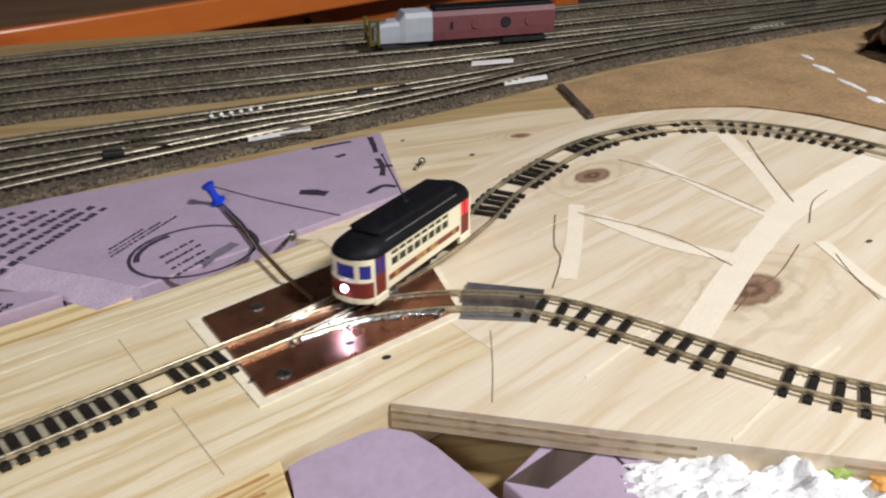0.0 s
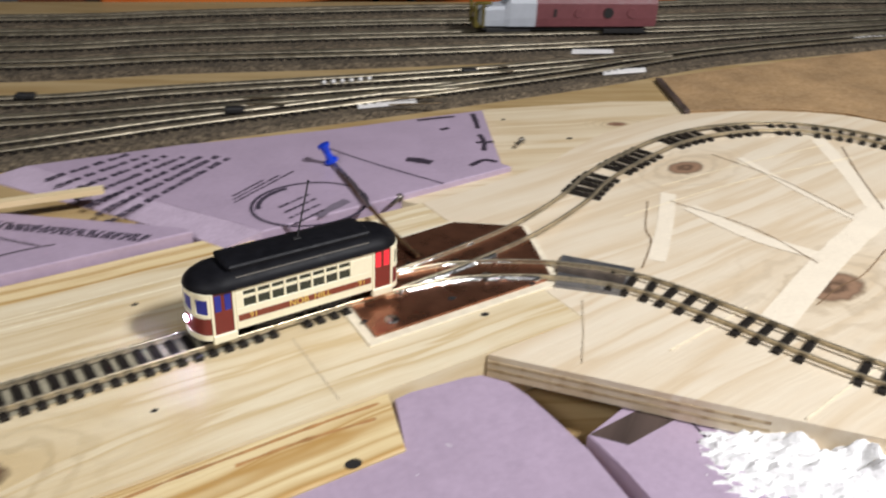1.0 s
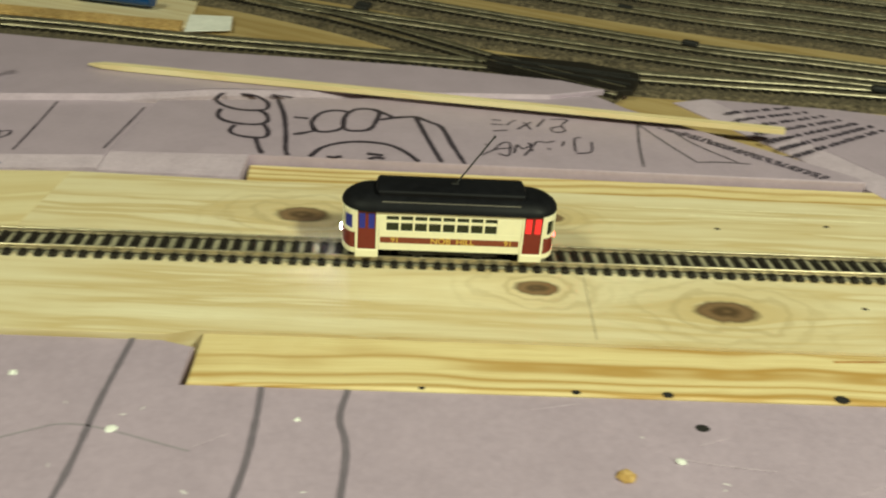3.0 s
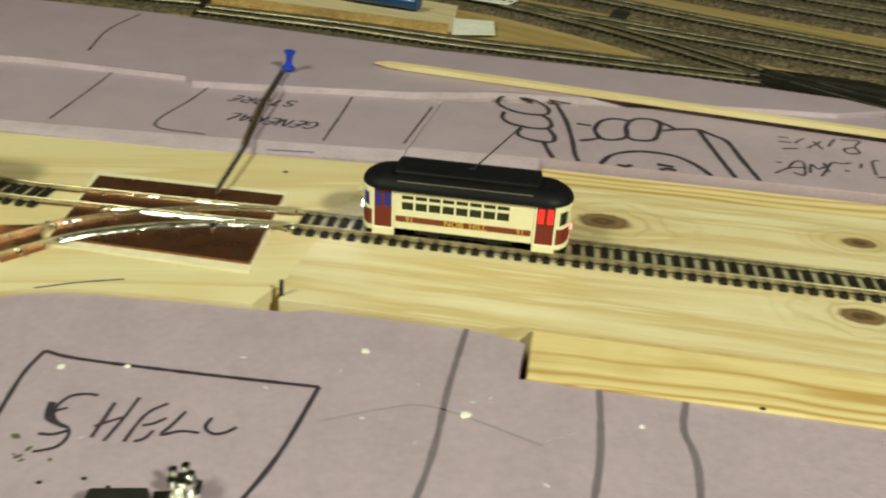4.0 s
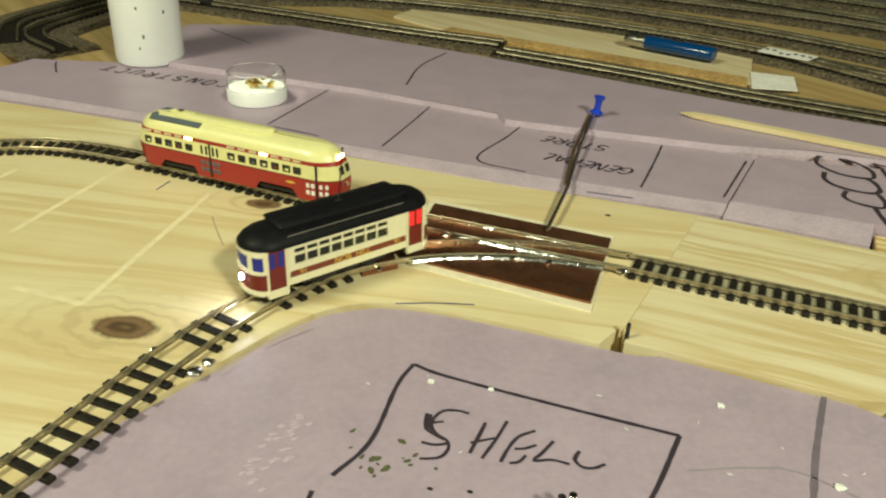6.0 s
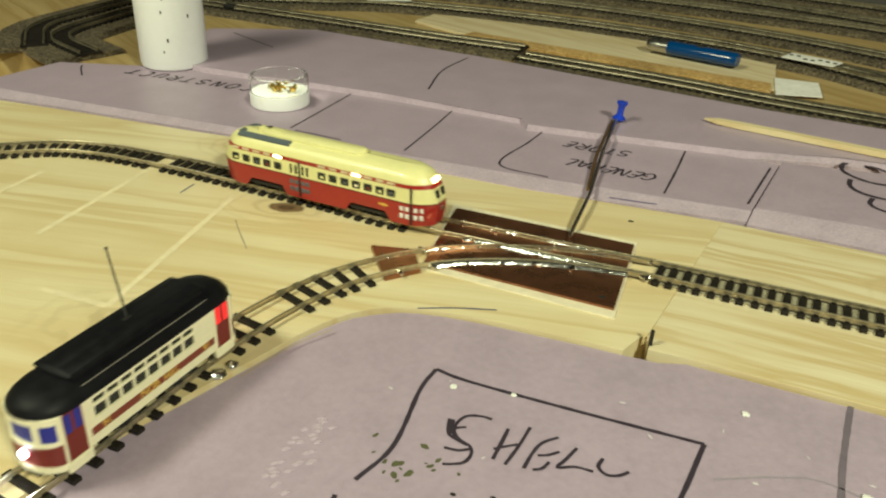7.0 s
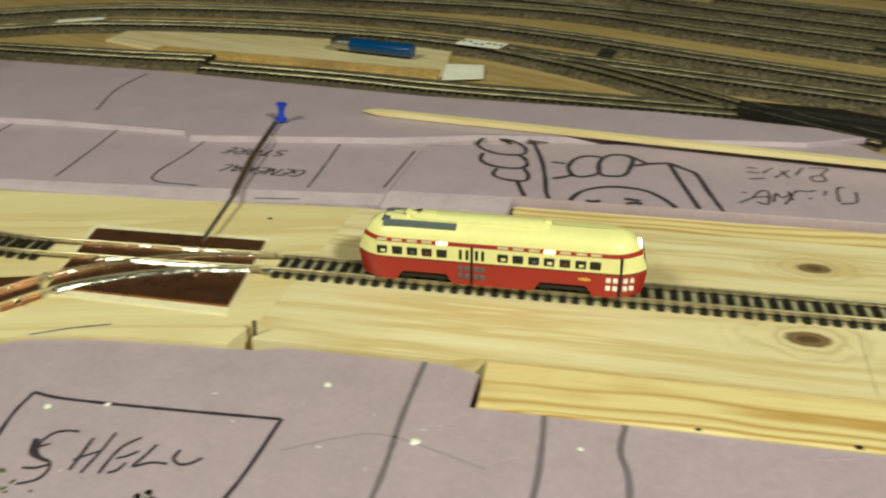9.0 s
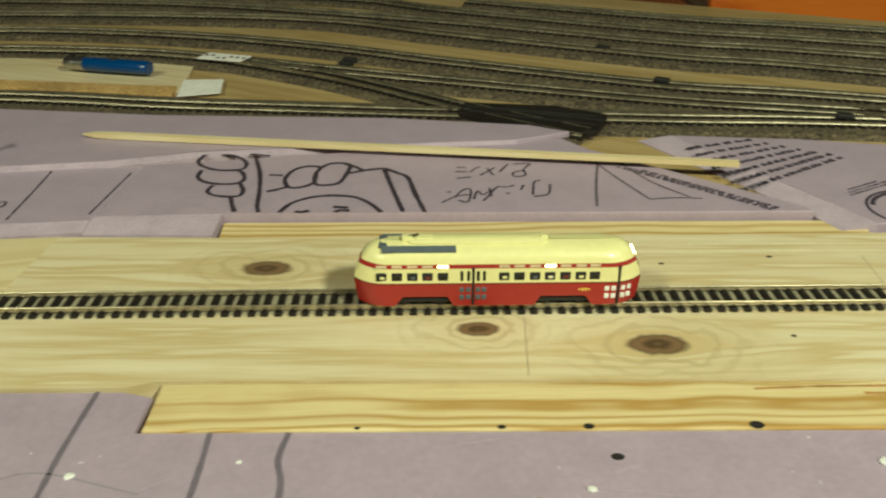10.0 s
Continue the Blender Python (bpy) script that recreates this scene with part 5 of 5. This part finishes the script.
lever([[(-288.1, 122.7, 6.2), (-283.2, 79.7, 5.5)], [(-283.2, 79.7, 5.5), (-277.5, 42.4, 3.6), (-274.4, 6.3, 2.4)], [(-289.7, 120.8, 5.4), (-285.2, 78.7, 4.2), (-279.5, 46.1, 3.0)]], "doubled rusty wire lever from the pin to the turnout", (STEEL, STEEL, RUST))

# ---- loose things ----
bm = bmesh.new()
a, b = Vector((-252.3, 142.6, 6.0)), Vector((43.4, 99.6, 6.6))
d = (b - a).normalized()
n = Vector((-d.y, d.x, 0))
rings = []
for u, w, h in ((0, 0.3, 0.3), (6, 1.8, 0.9), (16, 1.9, 1.2), ((b - a).length, 1.7, 1.1)):
    q = a + d * u
    rings.append([tuple(q + n * sw * w + Vector((0, 0, sh * h))) for sw, sh in ((-1, -1), (1, -1), (1, 1), (-1, 1))])
loft(bm, rings)
tagged(part("wooden_stick", bm, STICKWOOD), "thin pale wooden stick with one pointed end on the foam", "stick")

lighter = empty("lighter", "translucent blue gas lighter with a black and chrome head", "lighter", "", "", mm_pose(-278, 260, 6.0, 0, 0, -13.3))
glass_blue, nodes, links, bsdf = material("blue_translucent_plastic")
bsdf.inputs["Base Color"].default_value = (0.003, 0.07, 0.26, 1)
bsdf.inputs["Roughness"].default_value = 0.16
bsdf.inputs["Transmission Weight"].default_value = 0.35
bm = bmesh.new()
loft(bm, [[(x, 5.6 * s * math.cos(g), 4.6 * s * math.sin(g)) for g in [2 * math.pi * i / 24 for i in range(24)]] for x, s in ((-17, 0.96), (-16, 1.0), (26, 1.0), (29.5, 0.97), (30.5, 0.9))])
part("tank", bm, glass_blue, lighter, "translucent blue tank", True)
bm = bmesh.new()
box(bm, (5, 0, 1.0), (5.5, 4.2, 8.4), 0.8)
part("tank_divider", bm, UNDER, lighter)
bm = bmesh.new()
loft(bm, [[(x, 5.3 * s * math.cos(g), 4.6 * s * math.sin(g)) for g in [2 * math.pi * i / 20 for i in range(20)]] for x, s in ((-32, 0.75), (-31, 0.86), (-24, 0.9), (-17, 0.98))])
part("hood", bm, STEEL, lighter, "chrome hood", True)
bm = bmesh.new()
cyl(bm, (-27, 0, 3.2), 2.6, 4.4, 20, None, Matrix.Rotation(radians(90), 4, "X"))
box(bm, (-20, 0, 3.6), (6, 5, 2.6), 0.7)
part("spark_wheel", bm, UNDER, lighter)
for piece in lighter.children:
    for v in piece.data.vertices:
        v.co *= 0.87

jar = empty("jar", "small clear plastic jar with a white base holding brass parts", "jar", "", "", mm_pose(-440, 79.5, 2.0))
bm = bmesh.new()
lathe(bm, [(13.2, 0), (13.9, 0.6), (14.0, 6.2), (13.6, 6.8), (0.5, 6.8)], 48)
part("base", bm, BOTTLE, jar, "white plastic base", True)
clear, nodes, links, bsdf = material("clear_plastic")
bsdf.inputs["Base Color"].default_value = (0.93, 0.94, 0.93, 1)
bsdf.inputs["Roughness"].default_value = 0.06
bsdf.inputs["Transmission Weight"].default_value = 1.0
bsdf.inputs["IOR"].default_value = 1.2
bm = bmesh.new()
lathe(bm, [(13.8, 6.9), (13.9, 13.4), (13.3, 14.4), (12.4, 14.6), (12.2, 14.1), (13.1, 13.0), (13.1, 7.0)], 48)
ob = part("lid", bm, clear, jar, "clear plastic lid", True)
ob.visible_shadow = False
rnd = random.Random(8)
for i in range(26):
    bm = bmesh.new()
    bmesh.ops.create_icosphere(bm, subdivisions=1, radius=1.0)
    for v in bm.verts:
        v.co *= rnd.uniform(0.6, 1.3)
    g, r = rnd.uniform(0, 6.28), 7.5 * rnd.random() ** 0.5
    bmesh.ops.scale(bm, vec=(rnd.uniform(1, 2.2), rnd.uniform(0.6, 1.1), 0.8), verts=bm.verts)
    bmesh.ops.translate(bm, vec=(3 + r * math.cos(g), -1 + r * math.sin(g) * 0.7, 7.8 + rnd.uniform(0, 2.2)), verts=bm.verts)
    part("brass_part", bm, GOLDMETAL, jar)

bottle = empty("bottle", "white plastic bottle with dark paint specks standing on the foam", "bottle", "", "", mm_pose(-528, 110, 2.0))
bm = bmesh.new()
lathe(bm, [(15.5, 0), (17.0, 0.8), (17.6, 3), (17.6, 72), (16.5, 78), (9, 86), (8, 88)], 48)
part("body", bm, BOTTLE, bottle, "", True)
bm = bmesh.new()
lathe(bm, [(8.8, 87), (8.8, 98), (3.5, 102), (1.6, 118)], 32)
part("nozzle", bm, BOTTLE, bottle, "", True)
bm = bmesh.new()
for i in range(16):
    g, z = rnd.uniform(3.2, 6.2), rnd.uniform(6, 62)
    s = rnd.uniform(0.5, 1.3)
    box(bm, (17.62 * math.cos(g), 17.62 * math.sin(g), z), (0.12, s * 0.8, s * 1.6), 0, Matrix.Rotation(g, 4, "Z"))
part("paint_speck", bm, UNDER, bottle)

switch_box = empty("switch_box", "black plastic toggle switch with a brass terminal on the foam", "switch", "", "", mm_pose(-238.5, -124.5, -1.2, 0, 0, 12))
bm = bmesh.new()
box(bm, (-3, -4, 3.6), (12, 11, 7.2), 1.0, None, 2)
part("housing", bm, UNDER, switch_box, "black plastic housing")
bm = bmesh.new()
cyl(bm, (9, 4, 3.2), 3.4, 1.6, 6)
cyl(bm, (9, 4, 4.8), 2.2, 3.2, 16)
for i in range(5):
    cyl(bm, (8 + 2 * math.cos(i * 1.3), 5 + 2.4 * math.sin(i * 1.3), 6.2), 0.9, 1.6, 8)
box(bm, (6, 2, 1.6), (8, 5, 3.2), 0.6)
part("terminal", bm, SOLDER, switch_box, "brass terminal screw")


def screw(x, y, z, r, label="round steel screw head in the copper plate", group="screws of the turnout"):
    t = empty("screw", label, "screw", group, "", mm_pose(x, y, z, 0, 0, x * 7))
    bm = bmesh.new()
    lathe(bm, [(r, 0), (r * 0.9, 0.45), (r * 0.4, 0.75), (0.1, 0.8)], 18)
    part("head", bm, STEEL, t, "", True)
    bm = bmesh.new()
    box(bm, (0, 0, 0.75), (r * 1.5, 0.35, 0.2))
    part("slot", bm, UNDER, t)


for x, y, r in ((90.9, -20.1, 2.2), (103.1, 15.3, 2.2), (129.9, -13.6, 2.2)):
    screw(x, y, 1.3, r)
for x, y in ((214.6, 76.2), (134.5, 49.9)):
    t = empty("loose_screw", "small bright steel screw lying on the panel", "screw", "loose screws", "", mm_pose(x, y, 0.9, 0, 0, 35))
    bm = bmesh.new()
    rod(bm, (-3, 0, 0), (4, 0, 0), 0.8, 10)
    part("shank", bm, STEEL, t)
    bm = bmesh.new()
    rod(bm, (4, 0, 0), (5.2, 0, 0), 1.6, 12)
    part("head", bm, STEEL, t)
for x, y, r in ((-348.3, -104.6, 1.5), (-333.2, -108.5, 2.0), (-332.6, -103.5, 1.7)):
    bm = bmesh.new()
    bmesh.ops.create_icosphere(bm, subdivisions=2, radius=r)
    for v in bm.verts:
        v.co *= 1 + 0.45 * noise.noise(v.co * 0.9 + Vector((x, y, 0)))
        v.co.z *= 0.55
    bmesh.ops.translate(bm, vec=(x, y, 0.5 * r), verts=bm.verts)
    tagged(part("solder_lump", bm, SOLDER, None, "", True), "bright lump of solder beside the curved track", "solder lump", "solder lumps")
bm = bmesh.new()
rod(bm, (-235.7, -44.4, -3), (-235.6, -43.4, 4.5), 0.6, 8)
tagged(part("nail", bm, UNDER), "dark nail standing in the board seam", "nail")


def hole(parent, x, y, z, r, mat):
    bm = bmesh.new()
    lathe(bm, [(r, 0.0), (r * 0.9, 0.06), (0.05, 0.07)], 12)
    ob = part("hole", bm, mat, parent)
    ob.matrix_basis = mm_pose(x, y, z) @ Matrix.Diagonal((1.2, 0.9, 1, 1))


HOLE = plain("hole_dark", (0.012, 0.01, 0.01), 0.95)
for parent, z, spots in ((turnout_r, 1.31, ((83.8, -16.9, 0.9), (112.7, -19, 1.2), (139.4, -24.5, 0.9))), (foam_front, -1.15, ((-43.5, -76.5, 1.5), (73.9, -110.4, 1.5), (52.4, -107.7, 1.6), (-262.2, -119.7, 0.6), (-253.9, -116.9, 0.6), (-248, -118.1, 0.5))),
                         (turnout_l, 1.31, ((-254.2, -26.6, 0.9),)), (pine, 0.03, ((117.1, -29.9, 1.2), (31.8, 27.2, 0.9), (-8.3, 22.6, 0.8), (21.1, -24.2, 0.8))), (bpy.data.objects["rear_panel"], -0.65, ((242.5, 73.7, 1.3), (231.6, 109, 1.0))),
                         (end_panel, 0.03, ((-259.3, 32.2, 0.9),))):
    for x, y, r in spots:
        hole(parent, x, y, z, r, HOLE)
for x, r in ((-72, 1.3), (-49, 1.7), (-4.5, 2.3), (53, 2.4), (-110, 0.9)):
    hole(bpy.data.objects["front_strip"], x, -65.6 - 0.004 * x, -0.36, r * 0.75, HOLE)
for x, y, s in ((22.9, -79.8, 1.6), (-52, -88, 1.3), (-207.5, -62.6, 1.2), (-179.2, -81.3, 1.5), (-262.4, -80.7, 0.9), (-65.8, -93, 2.4), (-18.9, -103.7, 1.2), (40.3, -85.6, 0.9), (-138.8, -76.9, 0.8), (-277.6, -84.3, 1.2)):
    bm = bmesh.new()
    bmesh.ops.create_icosphere(bm, subdivisions=1, radius=s)
    for v in bm.verts:
        v.co *= 1 + 0.4 * noise.noise(v.co * 2 + Vector((x, y, 0)))
        v.co.z *= 0.3
    bmesh.ops.translate(bm, vec=(x, y, -1.2 + s * 0.18), verts=bm.verts)
    tagged(part("crumb", bm, CORKSHEET if s == 2.4 else PLASTER), "small crumb lying on the foam sheet", "crumb", "crumbs on the foam")
rnd = random.Random(11)
dent = None
for i in range(30):
    u = i / 30
    x, y = -301 + rnd.uniform(-4, 4) + u * 3, -110 - u * 26
    if dent is None:
        bm = bmesh.new()
        bmesh.ops.create_icosphere(bm, subdivisions=1, radius=1.0)
        ob = part("blister", bm, FOAM_FACE, foam_front, "", True)
        dent = ob.data
    else:
        ob = sibling("blister", dent, foam_front)
    ob.matrix_basis = mm_pose(x, y, -1.15, 0, 0, 40) @ Matrix.Diagonal((1.5, 0.8, 0.4, 1))

SCUFF = plain("green_scuff", (0.10, 0.10, 0.05), 0.9, 0, 0.4, 900, 0.5)
rnd = random.Random(21)
for i in range(16):
    bm = bmesh.new()
    bmesh.ops.create_icosphere(bm, subdivisions=1, radius=1.0)
    for v in bm.verts:
        v.co *= 1 + 0.6 * noise.noise(v.co * 1.7 + Vector((i * 3.0, 0, 0)))
    ob = part("scuff", bm, SCUFF, foam_front, "dark green scuff")
    s = rnd.uniform(0.3, 1.0)
    ob.matrix_basis = mm_pose(-277 + rnd.gauss(0, 4.0), -116 + rnd.gauss(0, 3.0), -1.18, 0, 0, rnd.uniform(0, 180)) @ Matrix.Diagonal((1.6 * s, s, 0.08, 1))

FLECK = plain("pale_fleck", (0.62, 0.56, 0.62), 0.8)
fleck = None
for i in range(60):
    x, y = rnd.uniform(-310, 80), rnd.uniform(-150, -68)
    if x < -290 + (y + 66) * 0.3:
        continue
    if fleck is None:
        bm = bmesh.new()
        bmesh.ops.create_icosphere(bm, subdivisions=1, radius=1.0)
        ob = part("fleck", bm, FLECK, foam_front)
        fleck = ob.data
    else:
        ob = sibling("fleck", fleck, foam_front)
    ob.matrix_basis = mm_pose(x, y, -1.18, 0, 0, rnd.uniform(0, 180)) @ Matrix.Diagonal((rnd.uniform(0.3, 1.1), rnd.uniform(0.2, 0.45), 0.07, 1))

# cards and tapes about the yard
def card(pts, z, label, mat=None):
    bm = bmesh.new()
    prism(bm, pts, z, z + 0.5, 0.1, 1)
    return tagged(part("paper_card", bm, mat or PAPER), label, "card", "cards of the yard")


card([(337.4, 179), (361.5, 168.3), (366.8, 174), (344, 185.8)], 2.2, "white card strip lying beside the yard rails")
card([(322.7, 136.1), (349.5, 129.5), (354.8, 135.2), (329.4, 142.9)], 2.2, "white card strip lying beside the yard rails")
card([(174, 147.9), (203.4, 141.8), (206, 147.2), (176.6, 153.2)], 2.2, "white card strip under the switch")
card([(539.4, 120.5), (569.8, 109.8), (574.1, 115.8), (543.7, 126.4)], 2.2, "white card strip lying beside the yard rails")
card([(-230.9, 245.5), (-208.2, 246.5), (-204.8, 220.8), (-227.3, 214.7)], 0.9, "grey-white folded card on the plywood")
card([(-511, 294), (-483, 308), (-486, 314), (-514, 300)], 4.2, "white card strip lying beside the yard rails")
dotted = card([(-231, 279), (-203, 271), (-198, 283), (-226, 292)], 4.6, "white card with black dots between the rails")
rnd = random.Random(2)
for i in range(7):
    bm = bmesh.new()
    cyl(bm, (-226 + i * 4.0, 283 - i * 1.1 + rnd.uniform(-2, 3), 5.2), 1.3, 0.3, 10)
    part("dot", bm, INK, dotted)
for i in range(6):
    bm = bmesh.new()
    bmesh.ops.create_icosphere(bm, subdivisions=2, radius=1.2)
    bmesh.ops.translate(bm, vec=(176 + i * 4.8, 187 - i * 0.9, 4.4), verts=bm.verts)
    tagged(part("white_bead", bm, PAPER, None, "", True), "white bead on the yard track", "bead", "beads on the yard track")
slab("plywood_patch", [(-461.8, 271), (-415.4, 252.4), (-228.3, 224.4), (-233.2, 280.4), (-299.2, 291.4), (-384.5, 299.7), (-458.2, 297)], -1.0, 0.7, PLY_B, "pale plywood patch with the lighter on it", "panel", 0.2)
slab("cork_strip", [(-414, 256.6), (-417, 246.4), (-230.1, 215.4), (-231.4, 231.3)], -0.9, 2.0, CORKSHEET, "tan cork strip along the front yard track", "cork strip", 0.3)
crossing = empty("track_crossing", "black plastic track crossing in the yard", "track")
bm = bmesh.new()
prism(bm, [(-70.6, 192.7), (-76, 175.2), (-57.7, 164.7), (-20.1, 145.1), (-9, 147.6), (1.2, 171.7), (-24.1, 185.8)], 1.6, 4.6, 0.3)
part("base", bm, TIE, crossing)
for a, b in (((-71.1, 185), (-3.8, 161.6)), ((-69.5, 177.5), (-8.6, 154.5)), ((-67, 183.4), (-5.6, 167.4))):
    bm = bmesh.new()
    rod(bm, (*a, 4.9), (*b, 4.9), 0.6, 6)
    part("rail", bm, UNDER, crossing)
for x, y, turn in ((256.7, 171.7, -22), (120.7, 169, -20), (-139.2, 269.2, -28), (22.7, 304.6, -30), (-583.5, 233, -8), (-137.6, 277.4, -28), (43.2, 232.8, -28)):
    bm = bmesh.new()
    box(bm, (x, y, 3.9), (9, 5, 2.6), 0.6, Matrix.Rotation(radians(turn), 4, "Z"))
    tagged(part("switch_motor", bm, UNDER), "small black switch motor between the yard rails", "switch motor", "switch motors of the yard")
for x, y, l in ((137.4, 171.9, 20), (269.4, 166, 18), (199.6, 139.6, 26)):
    bm = bmesh.new()
    for s in (-1, 1):
        box(bm, (x + s * 1.6, y + s * 4.6, 4.85), (l, 1.0, 0.5), 0.1, Matrix.Rotation(radians(-20), 4, "Z"))
    tagged(part("polished_rail", bm, BRASS), "polished brass rail pieces of a yard switch", "rail", "polished switch rails")

# ---- edge pieces: earth mound, plaster, offcut, chest ----
def heap(name, cx, cy, z0, rx, ry, h, mat, label, category, rough=0.35, n=40, turn=0):
    bm = bmesh.new()
    grid = {}
    for i in range(n + 1):
        for j in range(n + 1):
            u, v = i / n * 2 - 1, j / n * 2 - 1
            r = math.hypot(u, v) * (1 + 0.25 * noise.noise((u * 2, v * 2, cx)))
            z = h * max(-0.15, 1 - r * r) * (1 + rough * noise.noise((u * 4, v * 4, 3))) + rough * h * 0.35 * noise.noise((u * 14, v * 14, 9))
            c, s = math.cos(radians(turn)), math.sin(radians(turn))
            grid[i, j] = bm.verts.new((cx + rx * u * c - ry * v * s, cy + rx * u * s + ry * v * c, z0 + z)) if r < 1.12 else None
    for i in range(n):
        for j in range(n):
            q = [grid[i, j], grid[i + 1, j], grid[i + 1, j + 1], grid[i, j + 1]]
            if all(q):
                bm.faces.new(q)
    for v in [v for v in bm.verts if not v.link_faces]:
        bm.verts.remove(v)
    return tagged(part(name, bm, mat, None, "", True), label, category)


heap("earth_mound", 574.7, -15.7, 0.6, 88, 62, 46, EARTH, "dark brown rough scenery mound with reddish rim", "mound", 0.5, 60, 60)
for i, (x, y) in enumerate(((504.2, 61.3), (485.6, 41.1), (464.3, 13.8), (447.3, -7.4))):
    heap("plaster_lump", x, y, 0.75, 7 + 4 * (i % 3), 1.8 + 1.0 * (i % 2), 0.8, PLASTER, "white plaster lump along the mound", "plaster", 0.8, 10, 60)
crust = heap("plaster_crust", 161, -124, -8.4, 37, 17, 4.0, PLASTER, "lumpy white plaster crust with coloured stains", "plaster", 1.6, 70, -40)
for x, y, c in ((171, -131, (0.30, 0.40, 0.10)), (163, -130, (0.55, 0.26, 0.05)), (174, -139, (0.6, 0.30, 0.07))):
    bm = bmesh.new()
    bmesh.ops.create_icosphere(bm, subdivisions=2, radius=2.6)
    for v in bm.verts:
        v.co *= 1 + 0.5 * noise.noise(v.co * 0.8 + Vector((x, 0, 0)))
        v.co.z *= 0.5
    bmesh.ops.translate(bm, vec=(x, y, -4.6), verts=bm.verts)
    part("stain", bm, plain("stain_colour", c, 0.9, 0, 0.4, 900, 0.8), crust)
bm = bmesh.new()
prism(bm, [(113.7, -80.2), (135, -79.4), (140.4, -87.4), (119.3, -88.4)], -8.2, -7.95, 0.05, 1)
part("marker_patch", bm, DARKWOOD, foam_corner, "densely scribbled black stripe")
strokes("marker_line", foam_corner, [[(140.6, -88.8), (139, -94.9), (137.6, -101.6)]], 0.9, -8.1, INK)

chest = empty("wooden_chest", "orange varnished wooden chest behind the table", "chest", "", "", mm_pose(144.1, 473.1, 0, 0, 0, 2.5))
for name, c, s, mat in (("body", (330, 156, -300), (660, 290, 580), ORANGE), ("top_board", (330, 150, -4), (676, 330, 12), DARKWOODTOP), ("front_rail", (330, -14, -6), (676, 10, 24), ORANGE),
                        ("stile", (185, 6, -300), (24, 10, 560), ORANGE), ("stile", (12, 6, -300), (24, 10, 560), ORANGE), ("stile", (640, 6, -300), (40, 10, 560), ORANGE), ("base_rail", (330, 6, -550), (660, 10, 60), ORANGE)):
    bm = bmesh.new()
    box(bm, c, s, 2.0, None, 2)
    part(name, bm, mat, chest)
bm = bmesh.new()
for a, b in (((240, 8, -30), (242, -10, -38)), ((242, -10, -38), (276, -10, -38)), ((276, -10, -38), (278, 8, -30))):
    rod(bm, a, b, 3.2, 10)
part("handle", bm, UNDER, chest, "black bail handle")
bm = bmesh.new()
rod(bm, (57, 489.4, -6), (926.7, 84.3, -6), 3.2, 8)
tagged(part("edge_trim", bm, BLUEPEN), "dark blue trim along the rear table edge", "trim", "", "structure")

# ---- motion ----
def on_path(line, s):
    k = max(0.0, min(len(line) - 1.001, s))
    i = int(k)
    return line[i] + (line[i + 1] - line[i]) * (k - i)


def car_rows(line, times, base):
    rows = []
    for t, s in times:
        a, b = on_path(line, s - base), on_path(line, s + base)
        mid = (a + b) / 2
        d = a - b
        rows.append((t, mm_pose(mid.x, mid.y, -0.5, 0, 0, math.degrees(math.atan2(d.y, d.x)))))
    return rows


def motions():
    # distance along the way, from the upper right loop to the lower left one
    way = curve(UPPER_R[::-1][5:] + [(60, -2.6), (0, -2.7), (-60, -2.9), (-154, -3), (-225, -3.1)] + LOWER_L[1:] + [(-352, -260), (-358, -420)], 1.0)

    def s_of(x, y):
        return min(range(len(way)), key=lambda i: (way[i].x - x) ** 2 + (way[i].y - y) ** 2)

    stops = [(0.0, 150.5, 2.0), (0.5, 111.8, -2.5), (1.0, 69.6, -2.6), (1.5, 25.5, -2.7), (2.0, -17.6, -2.8), (2.5, -59.6, -2.9), (3.25, -124.5, -3), (4.0, -190.6, -3), (4.5, -235.6, -3.2),
             (5.0, -276.6, -8.5), (5.5, -305.2, -23), (6.2, -332, -60), (6.8, -341, -108), (7.0, -342.4, -127), (7.2, -343.6, -143), (7.5, -346, -166), (8.0, -349, -205), (9.0, -350, -255), (10.0, -354, -310)]
    times = [(t, s_of(x, y)) for t, x, y in stops]
    rows = car_rows(way, times, 12)
    # through the turnout the short wheelbase swings the body inwards
    swing = {0.0: mm_pose(151.5, 4.7, -0.5, 0, 0, 18.0), 5.0: mm_pose(-276.4, -6.0, -0.5, 0, 0, 14.0), 5.5: mm_pose(-304.6, -20.4, -0.5, 0, 0, 38.0)}
    walk(trolley, [(t, swing.get(t, m)) for t, m in rows])
    line = curve(UPPER_L[::-1] + [(-154, -3), (-58, -2.9), (87, -2.5), (128, -2)], 1.0)

    def t_of(x):
        return min((i for i in range(len(line)) if i > 200), key=lambda i: abs(line[i].x - x))

    rows = []
    for t, x in ((0.0, -389.4), (4.0, -389.4), (5.7, -389.4), (6.5, -389), (6.65, -385.5), (6.8, -376), (7.0, -360), (7.5, -311.9), (8.0, -263.2), (8.5, -215), (9.0, -166.4), (9.5, -116.4), (10.0, -67)):
        s = t_of(x)
        a, b = on_path(line, s + 24), on_path(line, s - 28)
        mid, d = a * 0.53 + b * 0.47, a - b
        rows.append((t, mm_pose(mid.x, mid.y, -0.5, 0, 0, math.degrees(math.atan2(d.y, d.x)))))
    walk(tram, rows)


motions()
